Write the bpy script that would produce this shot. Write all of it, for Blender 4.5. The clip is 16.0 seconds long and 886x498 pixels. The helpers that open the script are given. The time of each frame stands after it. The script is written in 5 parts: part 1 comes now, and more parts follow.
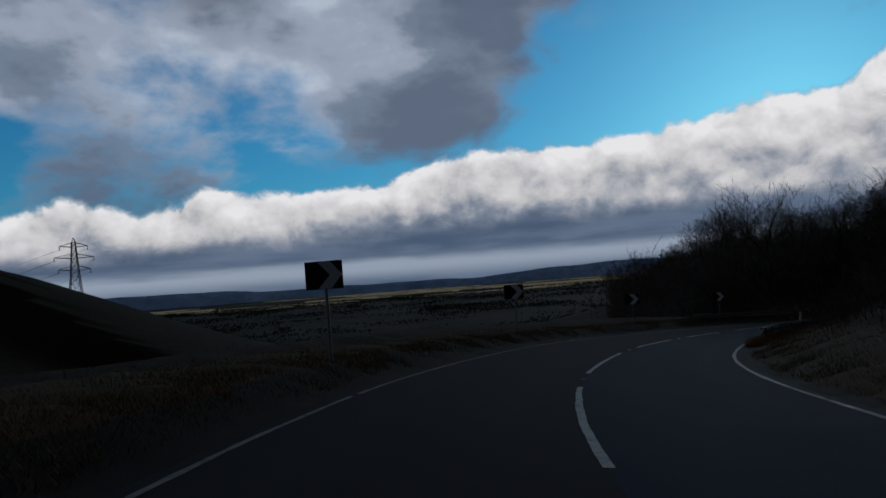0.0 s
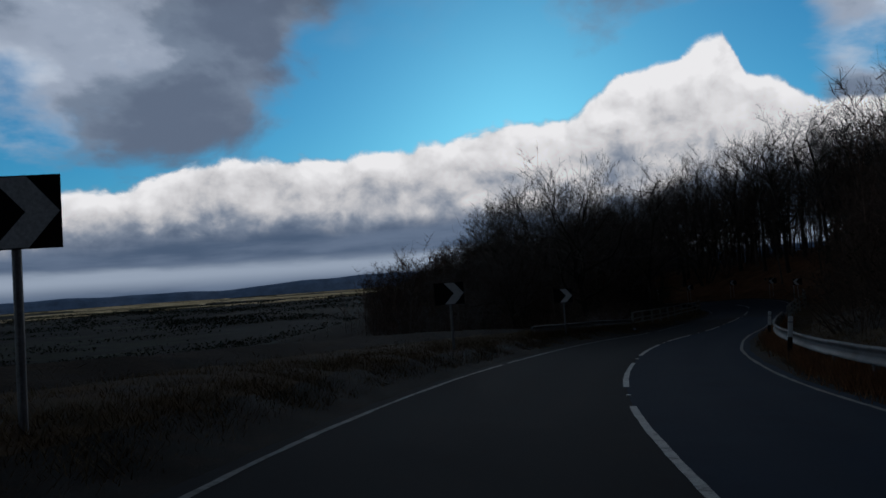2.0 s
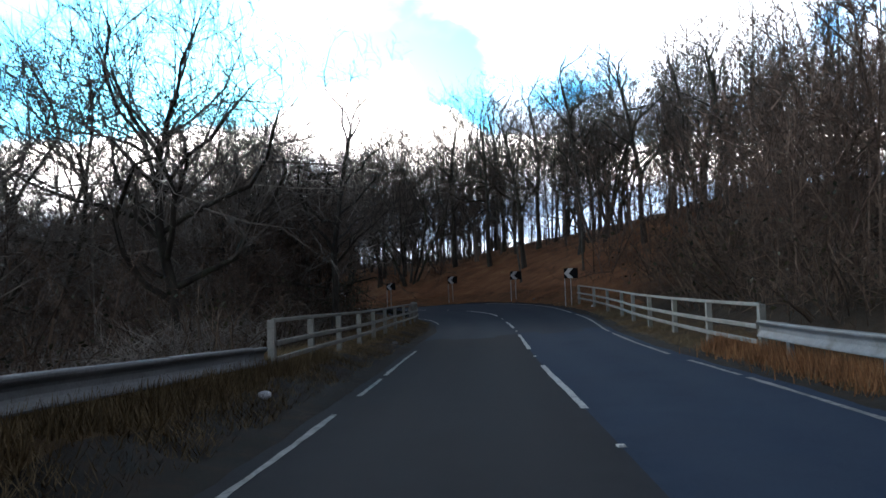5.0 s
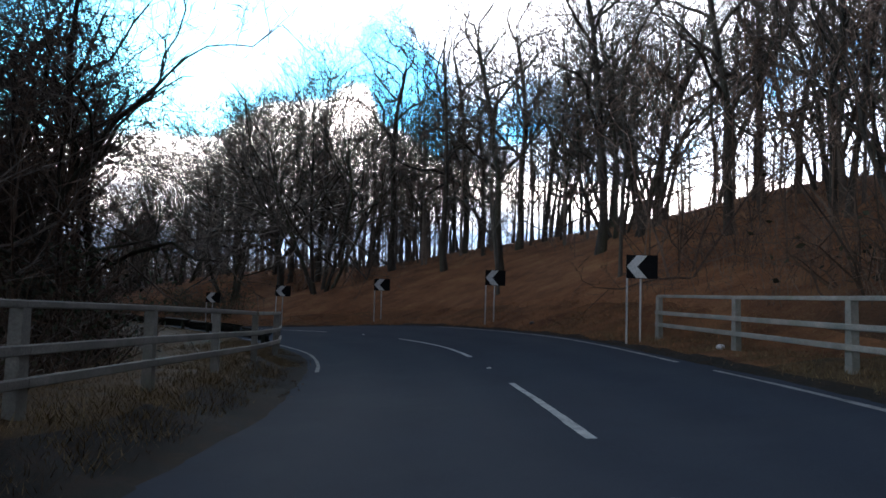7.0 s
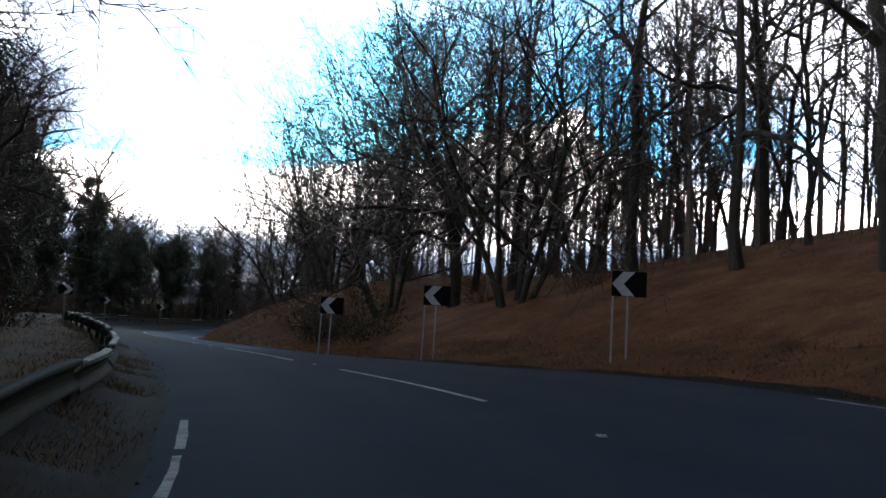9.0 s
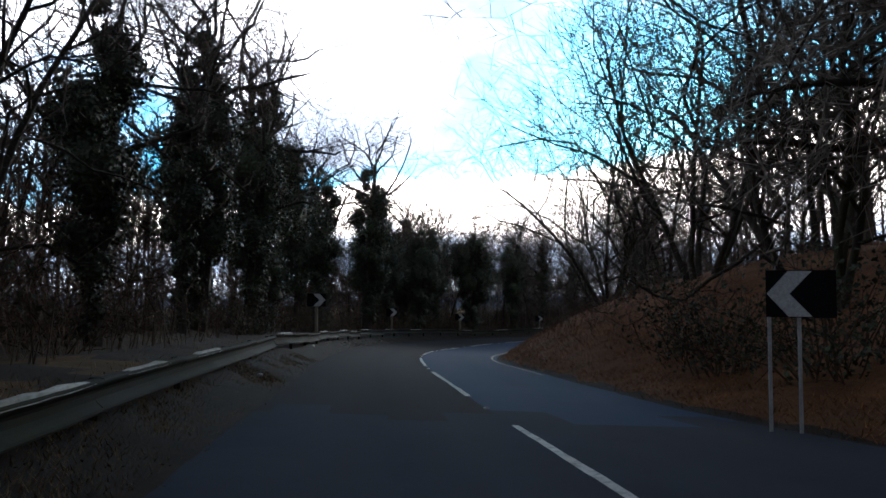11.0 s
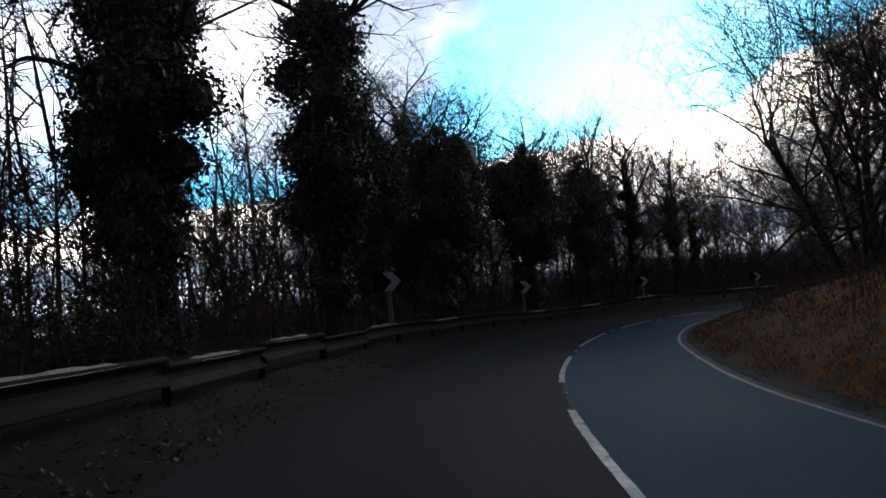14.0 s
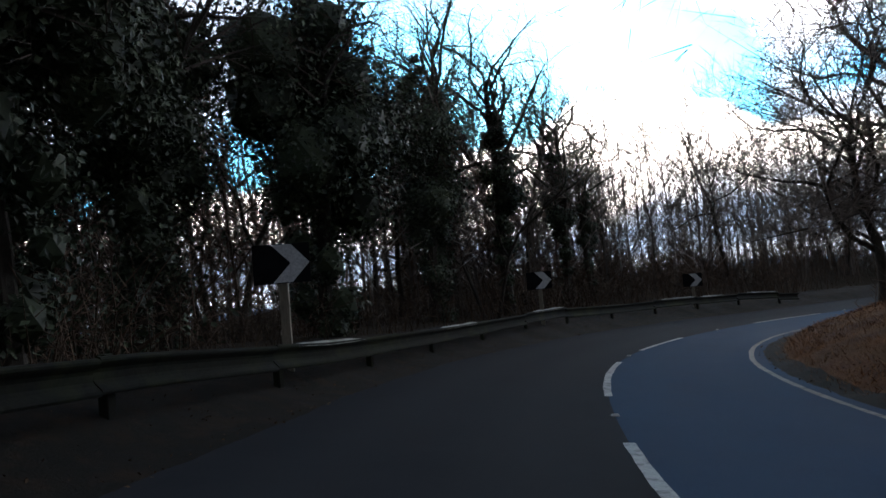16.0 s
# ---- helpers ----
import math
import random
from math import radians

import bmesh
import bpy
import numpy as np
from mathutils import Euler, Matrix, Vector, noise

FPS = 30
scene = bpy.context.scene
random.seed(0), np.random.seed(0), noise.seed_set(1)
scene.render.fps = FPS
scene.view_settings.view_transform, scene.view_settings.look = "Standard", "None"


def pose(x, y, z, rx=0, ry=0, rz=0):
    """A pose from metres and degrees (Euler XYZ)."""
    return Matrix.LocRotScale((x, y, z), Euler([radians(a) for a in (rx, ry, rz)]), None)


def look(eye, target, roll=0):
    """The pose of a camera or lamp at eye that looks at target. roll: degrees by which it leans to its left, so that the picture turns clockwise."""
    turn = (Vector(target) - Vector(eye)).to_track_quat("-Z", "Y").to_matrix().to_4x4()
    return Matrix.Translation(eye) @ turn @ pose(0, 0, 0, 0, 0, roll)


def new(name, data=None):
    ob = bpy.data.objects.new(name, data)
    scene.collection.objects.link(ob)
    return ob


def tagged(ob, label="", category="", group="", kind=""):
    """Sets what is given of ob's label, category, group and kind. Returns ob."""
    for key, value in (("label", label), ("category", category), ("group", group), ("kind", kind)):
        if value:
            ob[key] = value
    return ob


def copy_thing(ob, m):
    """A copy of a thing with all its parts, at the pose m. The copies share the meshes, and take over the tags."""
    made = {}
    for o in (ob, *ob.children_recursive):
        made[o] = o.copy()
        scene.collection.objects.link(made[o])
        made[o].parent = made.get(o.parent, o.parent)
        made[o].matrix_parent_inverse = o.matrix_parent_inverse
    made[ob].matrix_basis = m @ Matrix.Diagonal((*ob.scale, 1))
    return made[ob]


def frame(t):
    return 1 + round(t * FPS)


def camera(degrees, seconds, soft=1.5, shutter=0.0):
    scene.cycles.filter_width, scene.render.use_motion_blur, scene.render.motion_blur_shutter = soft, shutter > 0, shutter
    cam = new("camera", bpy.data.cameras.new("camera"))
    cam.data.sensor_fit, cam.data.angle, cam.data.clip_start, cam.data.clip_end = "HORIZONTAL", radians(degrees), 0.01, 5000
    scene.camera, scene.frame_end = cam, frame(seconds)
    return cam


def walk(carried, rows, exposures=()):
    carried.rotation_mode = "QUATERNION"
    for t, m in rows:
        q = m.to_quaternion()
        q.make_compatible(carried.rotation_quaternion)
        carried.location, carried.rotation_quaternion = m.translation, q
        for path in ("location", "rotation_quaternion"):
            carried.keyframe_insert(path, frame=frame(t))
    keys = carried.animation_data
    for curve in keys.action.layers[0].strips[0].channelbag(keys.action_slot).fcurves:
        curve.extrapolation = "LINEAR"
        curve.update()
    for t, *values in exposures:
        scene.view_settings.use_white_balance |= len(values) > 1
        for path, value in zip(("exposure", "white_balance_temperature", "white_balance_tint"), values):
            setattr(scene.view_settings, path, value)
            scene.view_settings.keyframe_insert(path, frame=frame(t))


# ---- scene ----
# camera and its way
cam = camera(60.94, 16.0, soft=1.6)
walk(cam, [
    (0.0, pose(-0.03, -0.03, 1.27, 92.33, 4.31, -0.56)),
    (0.5, pose(0.37, 6.46, 0.92, 92.11, 4.04, -4.45)),
    (1.0, pose(1.37, 13.01, 0.55, 92.11, 4.27, -8.42)),
    (1.5, pose(2.82, 19.32, 0.15, 91.96, 4.38, -13.26)),
    (2.0, pose(4.57, 25.26, -0.23, 92.01, 3.89, -19.19)),
    (2.5, pose(7.09, 31.00, -0.63, 91.67, 4.17, -24.77)),
    (3.0, pose(10.00, 36.17, -1.07, 91.47, 3.91, -29.22)),
    (3.5, pose(13.07, 40.99, -1.47, 91.14, 3.19, -33.21)),
    (4.0, pose(16.59, 45.75, -1.85, 91.45, 3.08, -36.92)),
    (4.5, pose(20.68, 50.72, -2.25, 91.51, 2.84, -40.18)),
    (5.0, pose(25.27, 55.70, -2.66, 91.53, 2.15, -42.85)),
    (5.2, pose(27.20, 57.62, -2.84, 91.58, 1.76, -43.82)),
    (5.5, pose(30.03, 60.52, -3.09, 91.74, 1.16, -44.74)),
    (6.0, pose(34.67, 65.25, -3.48, 92.19, 0.14, -45.32)),
    (6.5, pose(39.18, 69.72, -3.79, 92.79, -0.80, -46.18)),
    (7.0, pose(43.54, 73.88, -4.03, 93.43, -1.55, -47.11)),
    (7.3, pose(46.08, 76.23, -4.14, 93.81, -1.88, -46.86)),
    (7.5, pose(47.71, 77.78, -4.21, 94.05, -2.06, -46.26)),
    (8.0, pose(51.47, 81.78, -4.35, 94.13, -2.78, -43.51)),
    (8.5, pose(54.60, 85.54, -4.44, 94.69, -3.34, -38.08)),
    (9.0, pose(56.89, 89.55, -4.49, 94.55, -3.41, -30.98)),
    (9.5, pose(58.64, 93.56, -4.52, 94.30, -2.84, -23.48)),
    (10.0, pose(59.88, 97.77, -4.54, 93.77, -2.41, -17.47)),
    (10.2, pose(60.33, 99.41, -4.57, 93.82, -2.15, -15.35)),
    (10.5, pose(60.95, 101.90, -4.62, 93.90, -1.58, -12.33)),
    (11.0, pose(61.72, 106.25, -4.72, 94.02, -0.10, -7.80)),
    (11.5, pose(62.20, 110.94, -4.83, 94.06, 1.64, -4.25)),
    (12.0, pose(62.47, 115.97, -4.99, 94.00, 3.08, -2.27)),
    (12.3, pose(62.57, 119.12, -5.10, 93.80, 3.60, -1.99)),
    (12.5, pose(62.64, 121.26, -5.17, 93.57, 3.84, -2.07)),
    (13.0, pose(62.93, 126.80, -5.34, 93.25, 4.11, -3.09)),
    (13.5, pose(63.39, 132.54, -5.53, 93.02, 4.53, -4.96)),
    (14.0, pose(64.16, 138.57, -5.77, 92.93, 5.10, -7.49)),
    (14.5, pose(65.23, 144.63, -6.03, 93.04, 5.54, -10.52)),
    (15.0, pose(66.59, 150.54, -6.32, 93.13, 6.17, -13.76)),
    (15.5, pose(68.25, 156.29, -6.56, 93.40, 5.63, -17.65)),
    (16.0, pose(70.36, 161.76, -6.77, 93.78, 5.25, -22.08)),
], exposures=[
    (0.0, -0.68, 5380, 10), (2.0, -0.62, 5370, 10), (3.0, -0.3, 5350, 10), (3.5, 0.1, 5400, 10), (4.0, 0.7, 5350, 10), (4.5, 1.65, 5400, 10), (5.0, 3.0, 5750, 9), (5.2, 3.15, 5800, 9),
    (7.3, 3.2, 5750, 11), (8.0, 3.2, 5750, 11), (9.0, 3.15, 5850, 11), (10.2, 3.05, 5850, 11), (12.3, 2.3, 6150, 12), (13.0, 2.12, 6100, 12), (13.5, 2.02, 6100, 12),
    (14.0, 2.0, 6100, 12), (14.5, 2.2, 6100, 12), (15.0, 2.85, 6100, 11), (16.0, 3.15, 6000, 11),
])

# ---- sky, sun ----
SUN_AZ, SUN_EL = radians(26), radians(13)   # clockwise from +y, above the horizon


def build_world():
    w = bpy.data.worlds.new("sky")
    scene.world = w
    w.use_nodes = True
    nt = w.node_tree
    nt.nodes.clear()

    def nd(kind, **kw):
        n = nt.nodes.new(kind)
        for k, v in kw.items():
            n.inputs[k].default_value = v
        return n

    def math_node(op, a, b=None, c=None, clamp=False):
        n = nt.nodes.new("ShaderNodeMath")
        n.operation, n.use_clamp = op, clamp
        for i, v in enumerate((a, b, c)):
            if v is None:
                continue
            if isinstance(v, (int, float)):
                n.inputs[i].default_value = v
            else:
                nt.links.new(v, n.inputs[i])
        return n.outputs[0]

    def ramp(value, lo, hi, smooth=True):
        n = nt.nodes.new("ShaderNodeMapRange")
        n.interpolation_type = "SMOOTHSTEP" if smooth else "LINEAR"
        n.inputs["From Min"].default_value, n.inputs["From Max"].default_value = lo, hi
        nt.links.new(value, n.inputs["Value"])
        return n.outputs["Result"]

    def noise_tex(vec, scale, detail, rough, dist=0.0, stretch=(1, 1, 1), shift=(0, 0, 0)):
        m = nt.nodes.new("ShaderNodeMapping")
        m.inputs["Scale"].default_value = stretch
        m.inputs["Location"].default_value = shift
        nt.links.new(vec, m.inputs["Vector"])
        n = nd("ShaderNodeTexNoise", Scale=scale, Detail=detail, Roughness=rough, Distortion=dist)
        nt.links.new(m.outputs[0], n.inputs["Vector"])
        return n.outputs["Fac"]

    def mixcol(fac, a, b):
        n = nt.nodes.new("ShaderNodeMix")
        n.data_type = "RGBA"
        nt.links.new(fac, n.inputs[0])
        for k, v in ((6, a), (7, b)):
            if isinstance(v, tuple):
                n.inputs[k].default_value = (*v, 1)
            else:
                nt.links.new(v, n.inputs[k])
        return n.outputs[2]

    tc = nt.nodes.new("ShaderNodeTexCoord")
    d = tc.outputs["Generated"]
    sep = nt.nodes.new("ShaderNodeSeparateXYZ")
    nt.links.new(d, sep.inputs[0])
    z = sep.outputs["Z"]
    sky = nt.nodes.new("ShaderNodeTexSky")
    sky.sky_type, sky.sun_disc = "NISHITA", False
    sky.sun_elevation, sky.sun_rotation = SUN_EL, SUN_AZ
    sky.air_density, sky.dust_density, sky.ozone_density = 1.0, 0.3, 3.0
    x, y = sep.outputs["X"], sep.outputs["Y"]
    az = math_node("MULTIPLY", math_node("ARCTAN2", x, y), 180 / math.pi)
    el = math_node("MULTIPLY", math_node("ARCSINE", z), 180 / math.pi)

    def stops(value, table, mode="LINEAR"):
        n = nt.nodes.new("ShaderNodeValToRGB")
        n.color_ramp.interpolation = mode
        while len(n.color_ramp.elements) < len(table):
            n.color_ramp.elements.new(0.5)
        for e, (p, c) in zip(n.color_ramp.elements, table):
            e.position, e.color = p, (*c, 1) if isinstance(c, tuple) else (c, c, c, 1)
        nt.links.new(value, n.inputs[0])
        return n.outputs[0]

    # cumulus bank low over the horizon: height of its top by compass bearing
    tops = ((-90, 5.0), (-30, 6.0), (-26, 7.2), (-21, 6.4), (-17, 7.6), (-11, 7.1), (-4, 7.6), (1, 8.9), (10, 9.4), (19, 10.0), (27, 10.9), (30, 11.1),
            (33, 13.4), (37, 14.4), (41, 15.8), (42, 12.8), (44, 12.3), (47, 10.0), (54, 9.4), (90, 7.0))
    top_el = math_node("MULTIPLY", stops(math_node("MULTIPLY_ADD", az, 1 / 180, 0.5, clamp=True), [((a + 90) / 180, h / 20) for a, h in tops]), 20.0)
    edge = noise_tex(d, 6.5, 4, 0.5, 0.0, (1, 1, 1.5), (3.1, 1.7, 0.4))
    billow = noise_tex(d, 20.0, 7, 0.56, 0.25, (1, 1, 1.15), (1.3, 0.2, 0.7))
    billow_up = noise_tex(d, 20.0, 7, 0.56, 0.25, (1, 1, 1.15), (1.315, 0.205, 0.722))
    puff = noise_tex(d, 8.0, 5, 0.52, 0.0, (1, 1, 1.8), (0.2, 0.8, 0.31))
    top = math_node("ADD", top_el, math_node("ADD", math_node("MULTIPLY_ADD", edge, 2.2, -1.1), math_node("MULTIPLY_ADD", billow, 2.6, -1.3)))
    bank = ramp(math_node("SUBTRACT", top, el), -0.22, 0.42)
    streak = noise_tex(d, 5.0, 6, 0.55, 0.0, (1, 1, 7.0), (0.4, 2.2, 0.9))
    base = math_node("ADD", math_node("MULTIPLY_ADD", az, 0.025, 3.9), math_node("MULTIPLY_ADD", edge, 2.4, -1.2))
    tall = math_node("MAXIMUM", math_node("SUBTRACT", top_el, base), 1.5)
    h = math_node("DIVIDE", math_node("SUBTRACT", el, base), tall)
    relief = math_node("MULTIPLY", math_node("SUBTRACT", billow, billow_up), 0.9)
    lit = math_node("ADD", math_node("ADD", math_node("MULTIPLY", h, 0.66), relief), math_node("MULTIPLY_ADD", puff, 0.62, -0.05))
    body = stops(lit, [(0.0, (0.14, 0.17, 0.22)), (0.25, (0.36, 0.37, 0.39)), (0.55, (0.95, 0.83, 0.70)), (0.9, (1.42, 1.24, 1.03))], "LINEAR")
    # dark flat base, a lighter strip under it
    strip = math_node("MULTIPLY", ramp(math_node("MULTIPLY_ADD", streak, 2.0, el), 3.3, 2.4), ramp(el, 0.0, 1.3))
    below = mixcol(strip, mixcol(ramp(streak, 0.35, 0.65), (0.12, 0.155, 0.21), (0.22, 0.255, 0.31)), (0.50, 0.52, 0.54))
    bank_col = mixcol(ramp(math_node("SUBTRACT", el, base), -0.9, 0.8), below, body)
    # broken cloud higher up, open towards the north-east
    flat = nt.nodes.new("ShaderNodeVectorMath")
    flat.operation = "DIVIDE"
    comb = nt.nodes.new("ShaderNodeCombineXYZ")
    up = math_node("MAXIMUM", math_node("ADD", z, 0.45), 0.1)
    for k in range(3):
        nt.links.new(up, comb.inputs[k])
    nt.links.new(d, flat.inputs[0])
    nt.links.new(comb.outputs[0], flat.inputs[1])
    broken = noise_tex(flat.outputs[0], 2.6, 7, 0.55, 0.2, (1, 1, 0.3), (0.9, 4.3, 0.0))
    thick = noise_tex(flat.outputs[0], 1.8, 5, 0.5, 0.0, (1, 1, 0.3), (2.9, 1.3, 0.0))
    lean = stops(math_node("MULTIPLY_ADD", az, 1 / 180, 0.5, clamp=True), [(0.0, 0.62), (0.45, 0.62), (0.53, 0.56), (0.57, 0.42), (0.74, 0.38), (0.77, 0.64), (1.0, 0.62)])
    lean = math_node("ADD", lean, math_node("MULTIPLY", ramp(el, 7.0, 19.0, False), 0.17))
    high = ramp(math_node("ADD", broken, lean), 1.08, 1.26)
    high_lit = math_node("SUBTRACT", math_node("MULTIPLY_ADD", puff, 1.2, 0.22), math_node("MULTIPLY", ramp(math_node("ADD", broken, math_node("MULTIPLY", thick, 0.8)), 0.80, 1.10), 0.75))
    high_lit = math_node("ADD", high_lit, math_node("MULTIPLY", ramp(az, 42.0, 56.0), 0.35))
    high_col = stops(high_lit, [(0.0, (0.20, 0.225, 0.27)), (0.4, (0.30, 0.33, 0.37)), (0.75, (0.55, 0.56, 0.58)), (1.0, (0.80, 0.79, 0.77))], "EASE")
    cloud = mixcol(bank, high_col, bank_col)
    # dark cloud overhead and behind, mostly out of view, added to dim the ground
    dimming_cloud = math_node("MAXIMUM", ramp(math_node("MULTIPLY_ADD", edge, 0.25, z), 0.43, 0.63), ramp(math_node("MULTIPLY_ADD", edge, 0.4, y), 0.10, -0.35))
    cloud = mixcol(dimming_cloud, cloud, (0.029, 0.0325, 0.0395))
    cover = math_node("MAXIMUM", math_node("MAXIMUM", bank, high), dimming_cloud, clamp=True)
    tint = nt.nodes.new("ShaderNodeMix")
    tint.data_type, tint.blend_type = "RGBA", "MULTIPLY"
    tint.inputs[0].default_value = 1.0
    nt.links.new(sky.outputs[0], tint.inputs[6])
    tint.inputs[7].default_value = (0.44, 1.08, 1.24, 1)
    bg_sky = nd("ShaderNodeBackground", Strength=0.076)
    nt.links.new(tint.outputs[2], bg_sky.inputs["Color"])
    bg_cloud = nd("ShaderNodeBackground", Strength=1.0)
    nt.links.new(cloud, bg_cloud.inputs["Color"])
    mix = nt.nodes.new("ShaderNodeMixShader")
    nt.links.new(cover, mix.inputs[0])
    nt.links.new(bg_sky.outputs[0], mix.inputs[1])
    nt.links.new(bg_cloud.outputs[0], mix.inputs[2])
    out = nt.nodes.new("ShaderNodeOutputWorld")
    nt.links.new(mix.outputs[0], out.inputs["Surface"])


build_world()
sun_data = bpy.data.lights.new("sun", "SUN")
sun_data.energy, sun_data.angle, sun_data.color = 0.28, radians(15), (1.0, 0.93, 0.84)
sun = new("sun", sun_data)
sun.matrix_world = look((math.sin(SUN_AZ) * 60, math.cos(SUN_AZ) * 60, 60 * math.tan(SUN_EL)), (0, 0, 0))

# ---- materials ----
def material(name, dark, light, scale=4.0, rough=0.8, fine=40.0, bump=0.3, bump_dist=0.01, metal=0.0,
             stain=None, stain_scale=0.6, stain_amount=0.5, island=0.0, stretch=(1, 1, 1), spec=0.5, rough_var=0.15, wear=None):
    """Two scales of colour, stains, fine relief; in metres of the object's own space."""
    m = bpy.data.materials.new(name)
    m.use_nodes = True
    nt = m.node_tree
    nt.nodes.clear()
    link = nt.links.new
    tc = nt.nodes.new("ShaderNodeTexCoord")
    mp = nt.nodes.new("ShaderNodeMapping")
    mp.inputs["Scale"].default_value = stretch
    link(tc.outputs["Object"], mp.inputs[0])

    def ntex(sc, detail, rgh):
        n = nt.nodes.new("ShaderNodeTexNoise")
        n.inputs["Scale"].default_value, n.inputs["Detail"].default_value, n.inputs["Roughness"].default_value = sc, detail, rgh
        link(mp.outputs[0], n.inputs["Vector"])
        return n.outputs["Fac"]

    def rng(v, a, b, c=0.0, e=1.0):
        n = nt.nodes.new("ShaderNodeMapRange")
        for k, x in (("From Min", a), ("From Max", b), ("To Min", c), ("To Max", e)):
            n.inputs[k].default_value = x
        link(v, n.inputs["Value"])
        return n.outputs["Result"]

    def mix(f, a, b, kind="MIX"):
        n = nt.nodes.new("ShaderNodeMix")
        n.data_type, n.blend_type = "RGBA", kind
        if isinstance(f, float):
            n.inputs[0].default_value = f
        else:
            link(f, n.inputs[0])
        for k, v in ((6, a), (7, b)):
            if isinstance(v, tuple):
                n.inputs[k].default_value = (*v, 1)
            else:
                link(v, n.inputs[k])
        return n.outputs[2]

    big, small = ntex(scale, 5, 0.6), ntex(fine, 4, 0.7)
    col = mix(rng(big, 0.35, 0.65), dark, light)
    if wear:
        at = nt.nodes.new("ShaderNodeAttribute")
        at.attribute_name = "wear"
        col = mix(rng(at.outputs["Fac"], 0.0, 1.0, 0.0, 0.9), col, wear)
    col = mix(rng(small, 0.3, 0.7), mix(0.45, col, (0.0, 0.0, 0.0)), col)
    if stain:
        col = mix(rng(ntex(stain_scale, 6, 0.65), 0.5, 0.68, 0.0, stain_amount), col, stain)
    if island:
        geo = nt.nodes.new("ShaderNodeNewGeometry")
        inf = nt.nodes.new("ShaderNodeObjectInfo")
        both = nt.nodes.new("ShaderNodeMath")
        both.operation = "FRACT"
        add = nt.nodes.new("ShaderNodeMath")
        link(geo.outputs["Random Per Island"], add.inputs[0])
        link(inf.outputs["Random"], add.inputs[1])
        link(add.outputs[0], both.inputs[0])
        hsv = nt.nodes.new("ShaderNodeHueSaturation")
        link(col, hsv.inputs["Color"])
        link(rng(both.outputs[0], 0, 1, 1 - island, 1 + island), hsv.inputs["Value"])
        col = hsv.outputs["Color"]
    bs = nt.nodes.new("ShaderNodeBsdfPrincipled")
    link(col, bs.inputs["Base Color"])
    bs.inputs["Metallic"].default_value = metal
    bs.inputs["Specular IOR Level"].default_value = spec
    link(rng(big, 0.3, 0.7, rough - rough_var, min(1.0, rough + rough_var)), bs.inputs["Roughness"])
    if bump:
        bp = nt.nodes.new("ShaderNodeBump")
        bp.inputs["Strength"].default_value, bp.inputs["Distance"].default_value = bump, bump_dist
        link(small, bp.inputs["Height"])
        link(bp.outputs[0], bs.inputs["Normal"])
    o = nt.nodes.new("ShaderNodeOutputMaterial")
    link(bs.outputs[0], o.inputs["Surface"])
    return m


M = {}
M["asphalt_old"] = material("asphalt_old", (0.031, 0.033, 0.038), (0.042, 0.044, 0.050), 1.2, 0.92, 90, 0.5, 0.006, stain=(0.030, 0.031, 0.034), stain_scale=0.5, stain_amount=0.35, spec=0.05, rough_var=0.04, wear=(0.048, 0.050, 0.055))
# newer asphalt; the blue of the reflected sky is put into these colours
M["asphalt_new_sky"] = material("asphalt_new_sky", (0.026, 0.043, 0.078), (0.035, 0.056, 0.096), 1.0, 0.92, 90, 0.4, 0.006, stain=(0.040, 0.055, 0.080), stain_scale=0.35, stain_amount=0.4, spec=0.05, rough_var=0.04, wear=(0.046, 0.065, 0.100))
M["asphalt_sky_blue"] = material("asphalt_sky_blue", (0.022, 0.054, 0.112), (0.030, 0.070, 0.140), 1.0, 0.9, 90, 0.4, 0.006, stain=(0.034, 0.066, 0.118), stain_scale=0.35, stain_amount=0.4, spec=0.1, rough_var=0.04, wear=(0.036, 0.074, 0.138))
M["asphalt_bend"] = material("asphalt_bend", (0.032, 0.041, 0.059), (0.043, 0.053, 0.074), 1.0, 0.92, 90, 0.4, 0.006, stain=(0.046, 0.052, 0.064), stain_scale=0.35, stain_amount=0.5, spec=0.05, rough_var=0.04, wear=(0.052, 0.062, 0.080))
M["paint"] = material("road_paint", (0.34, 0.35, 0.35), (0.55, 0.56, 0.55), 3.0, 0.7, 60, 0.4, 0.004, stain=(0.07, 0.07, 0.07), stain_scale=7.0, stain_amount=0.9)
M["edge_paint"] = material("worn_edge_paint", (0.15, 0.15, 0.15), (0.33, 0.33, 0.32), 2.0, 0.75, 50, 0.4, 0.004, stain=(0.05, 0.05, 0.05), stain_scale=5.0, stain_amount=0.95)
M["verge"] = material("verge_turf", (0.052, 0.031, 0.014), (0.125, 0.076, 0.032), 1.6, 0.95, 25, 0.8, 0.03, stain=(0.045, 0.042, 0.016), stain_scale=0.5, spec=0.1)
M["gutter"] = material("gutter_dirt", (0.014, 0.012, 0.010), (0.030, 0.025, 0.019), 2.5, 0.95, 40, 0.7, 0.02, stain=(0.05, 0.03, 0.016), stain_scale=3.0, spec=0.1)
M["grass"] = material("dry_grass", (0.13, 0.092, 0.045), (0.26, 0.185, 0.095), 1.2, 0.9, 20, 0.0, island=0.5, spec=0.15)
M["bank_grass"] = material("bracken_grass", (0.20, 0.092, 0.040), (0.36, 0.18, 0.08), 0.9, 0.95, 20, 0.0, island=0.5, spec=0.1)
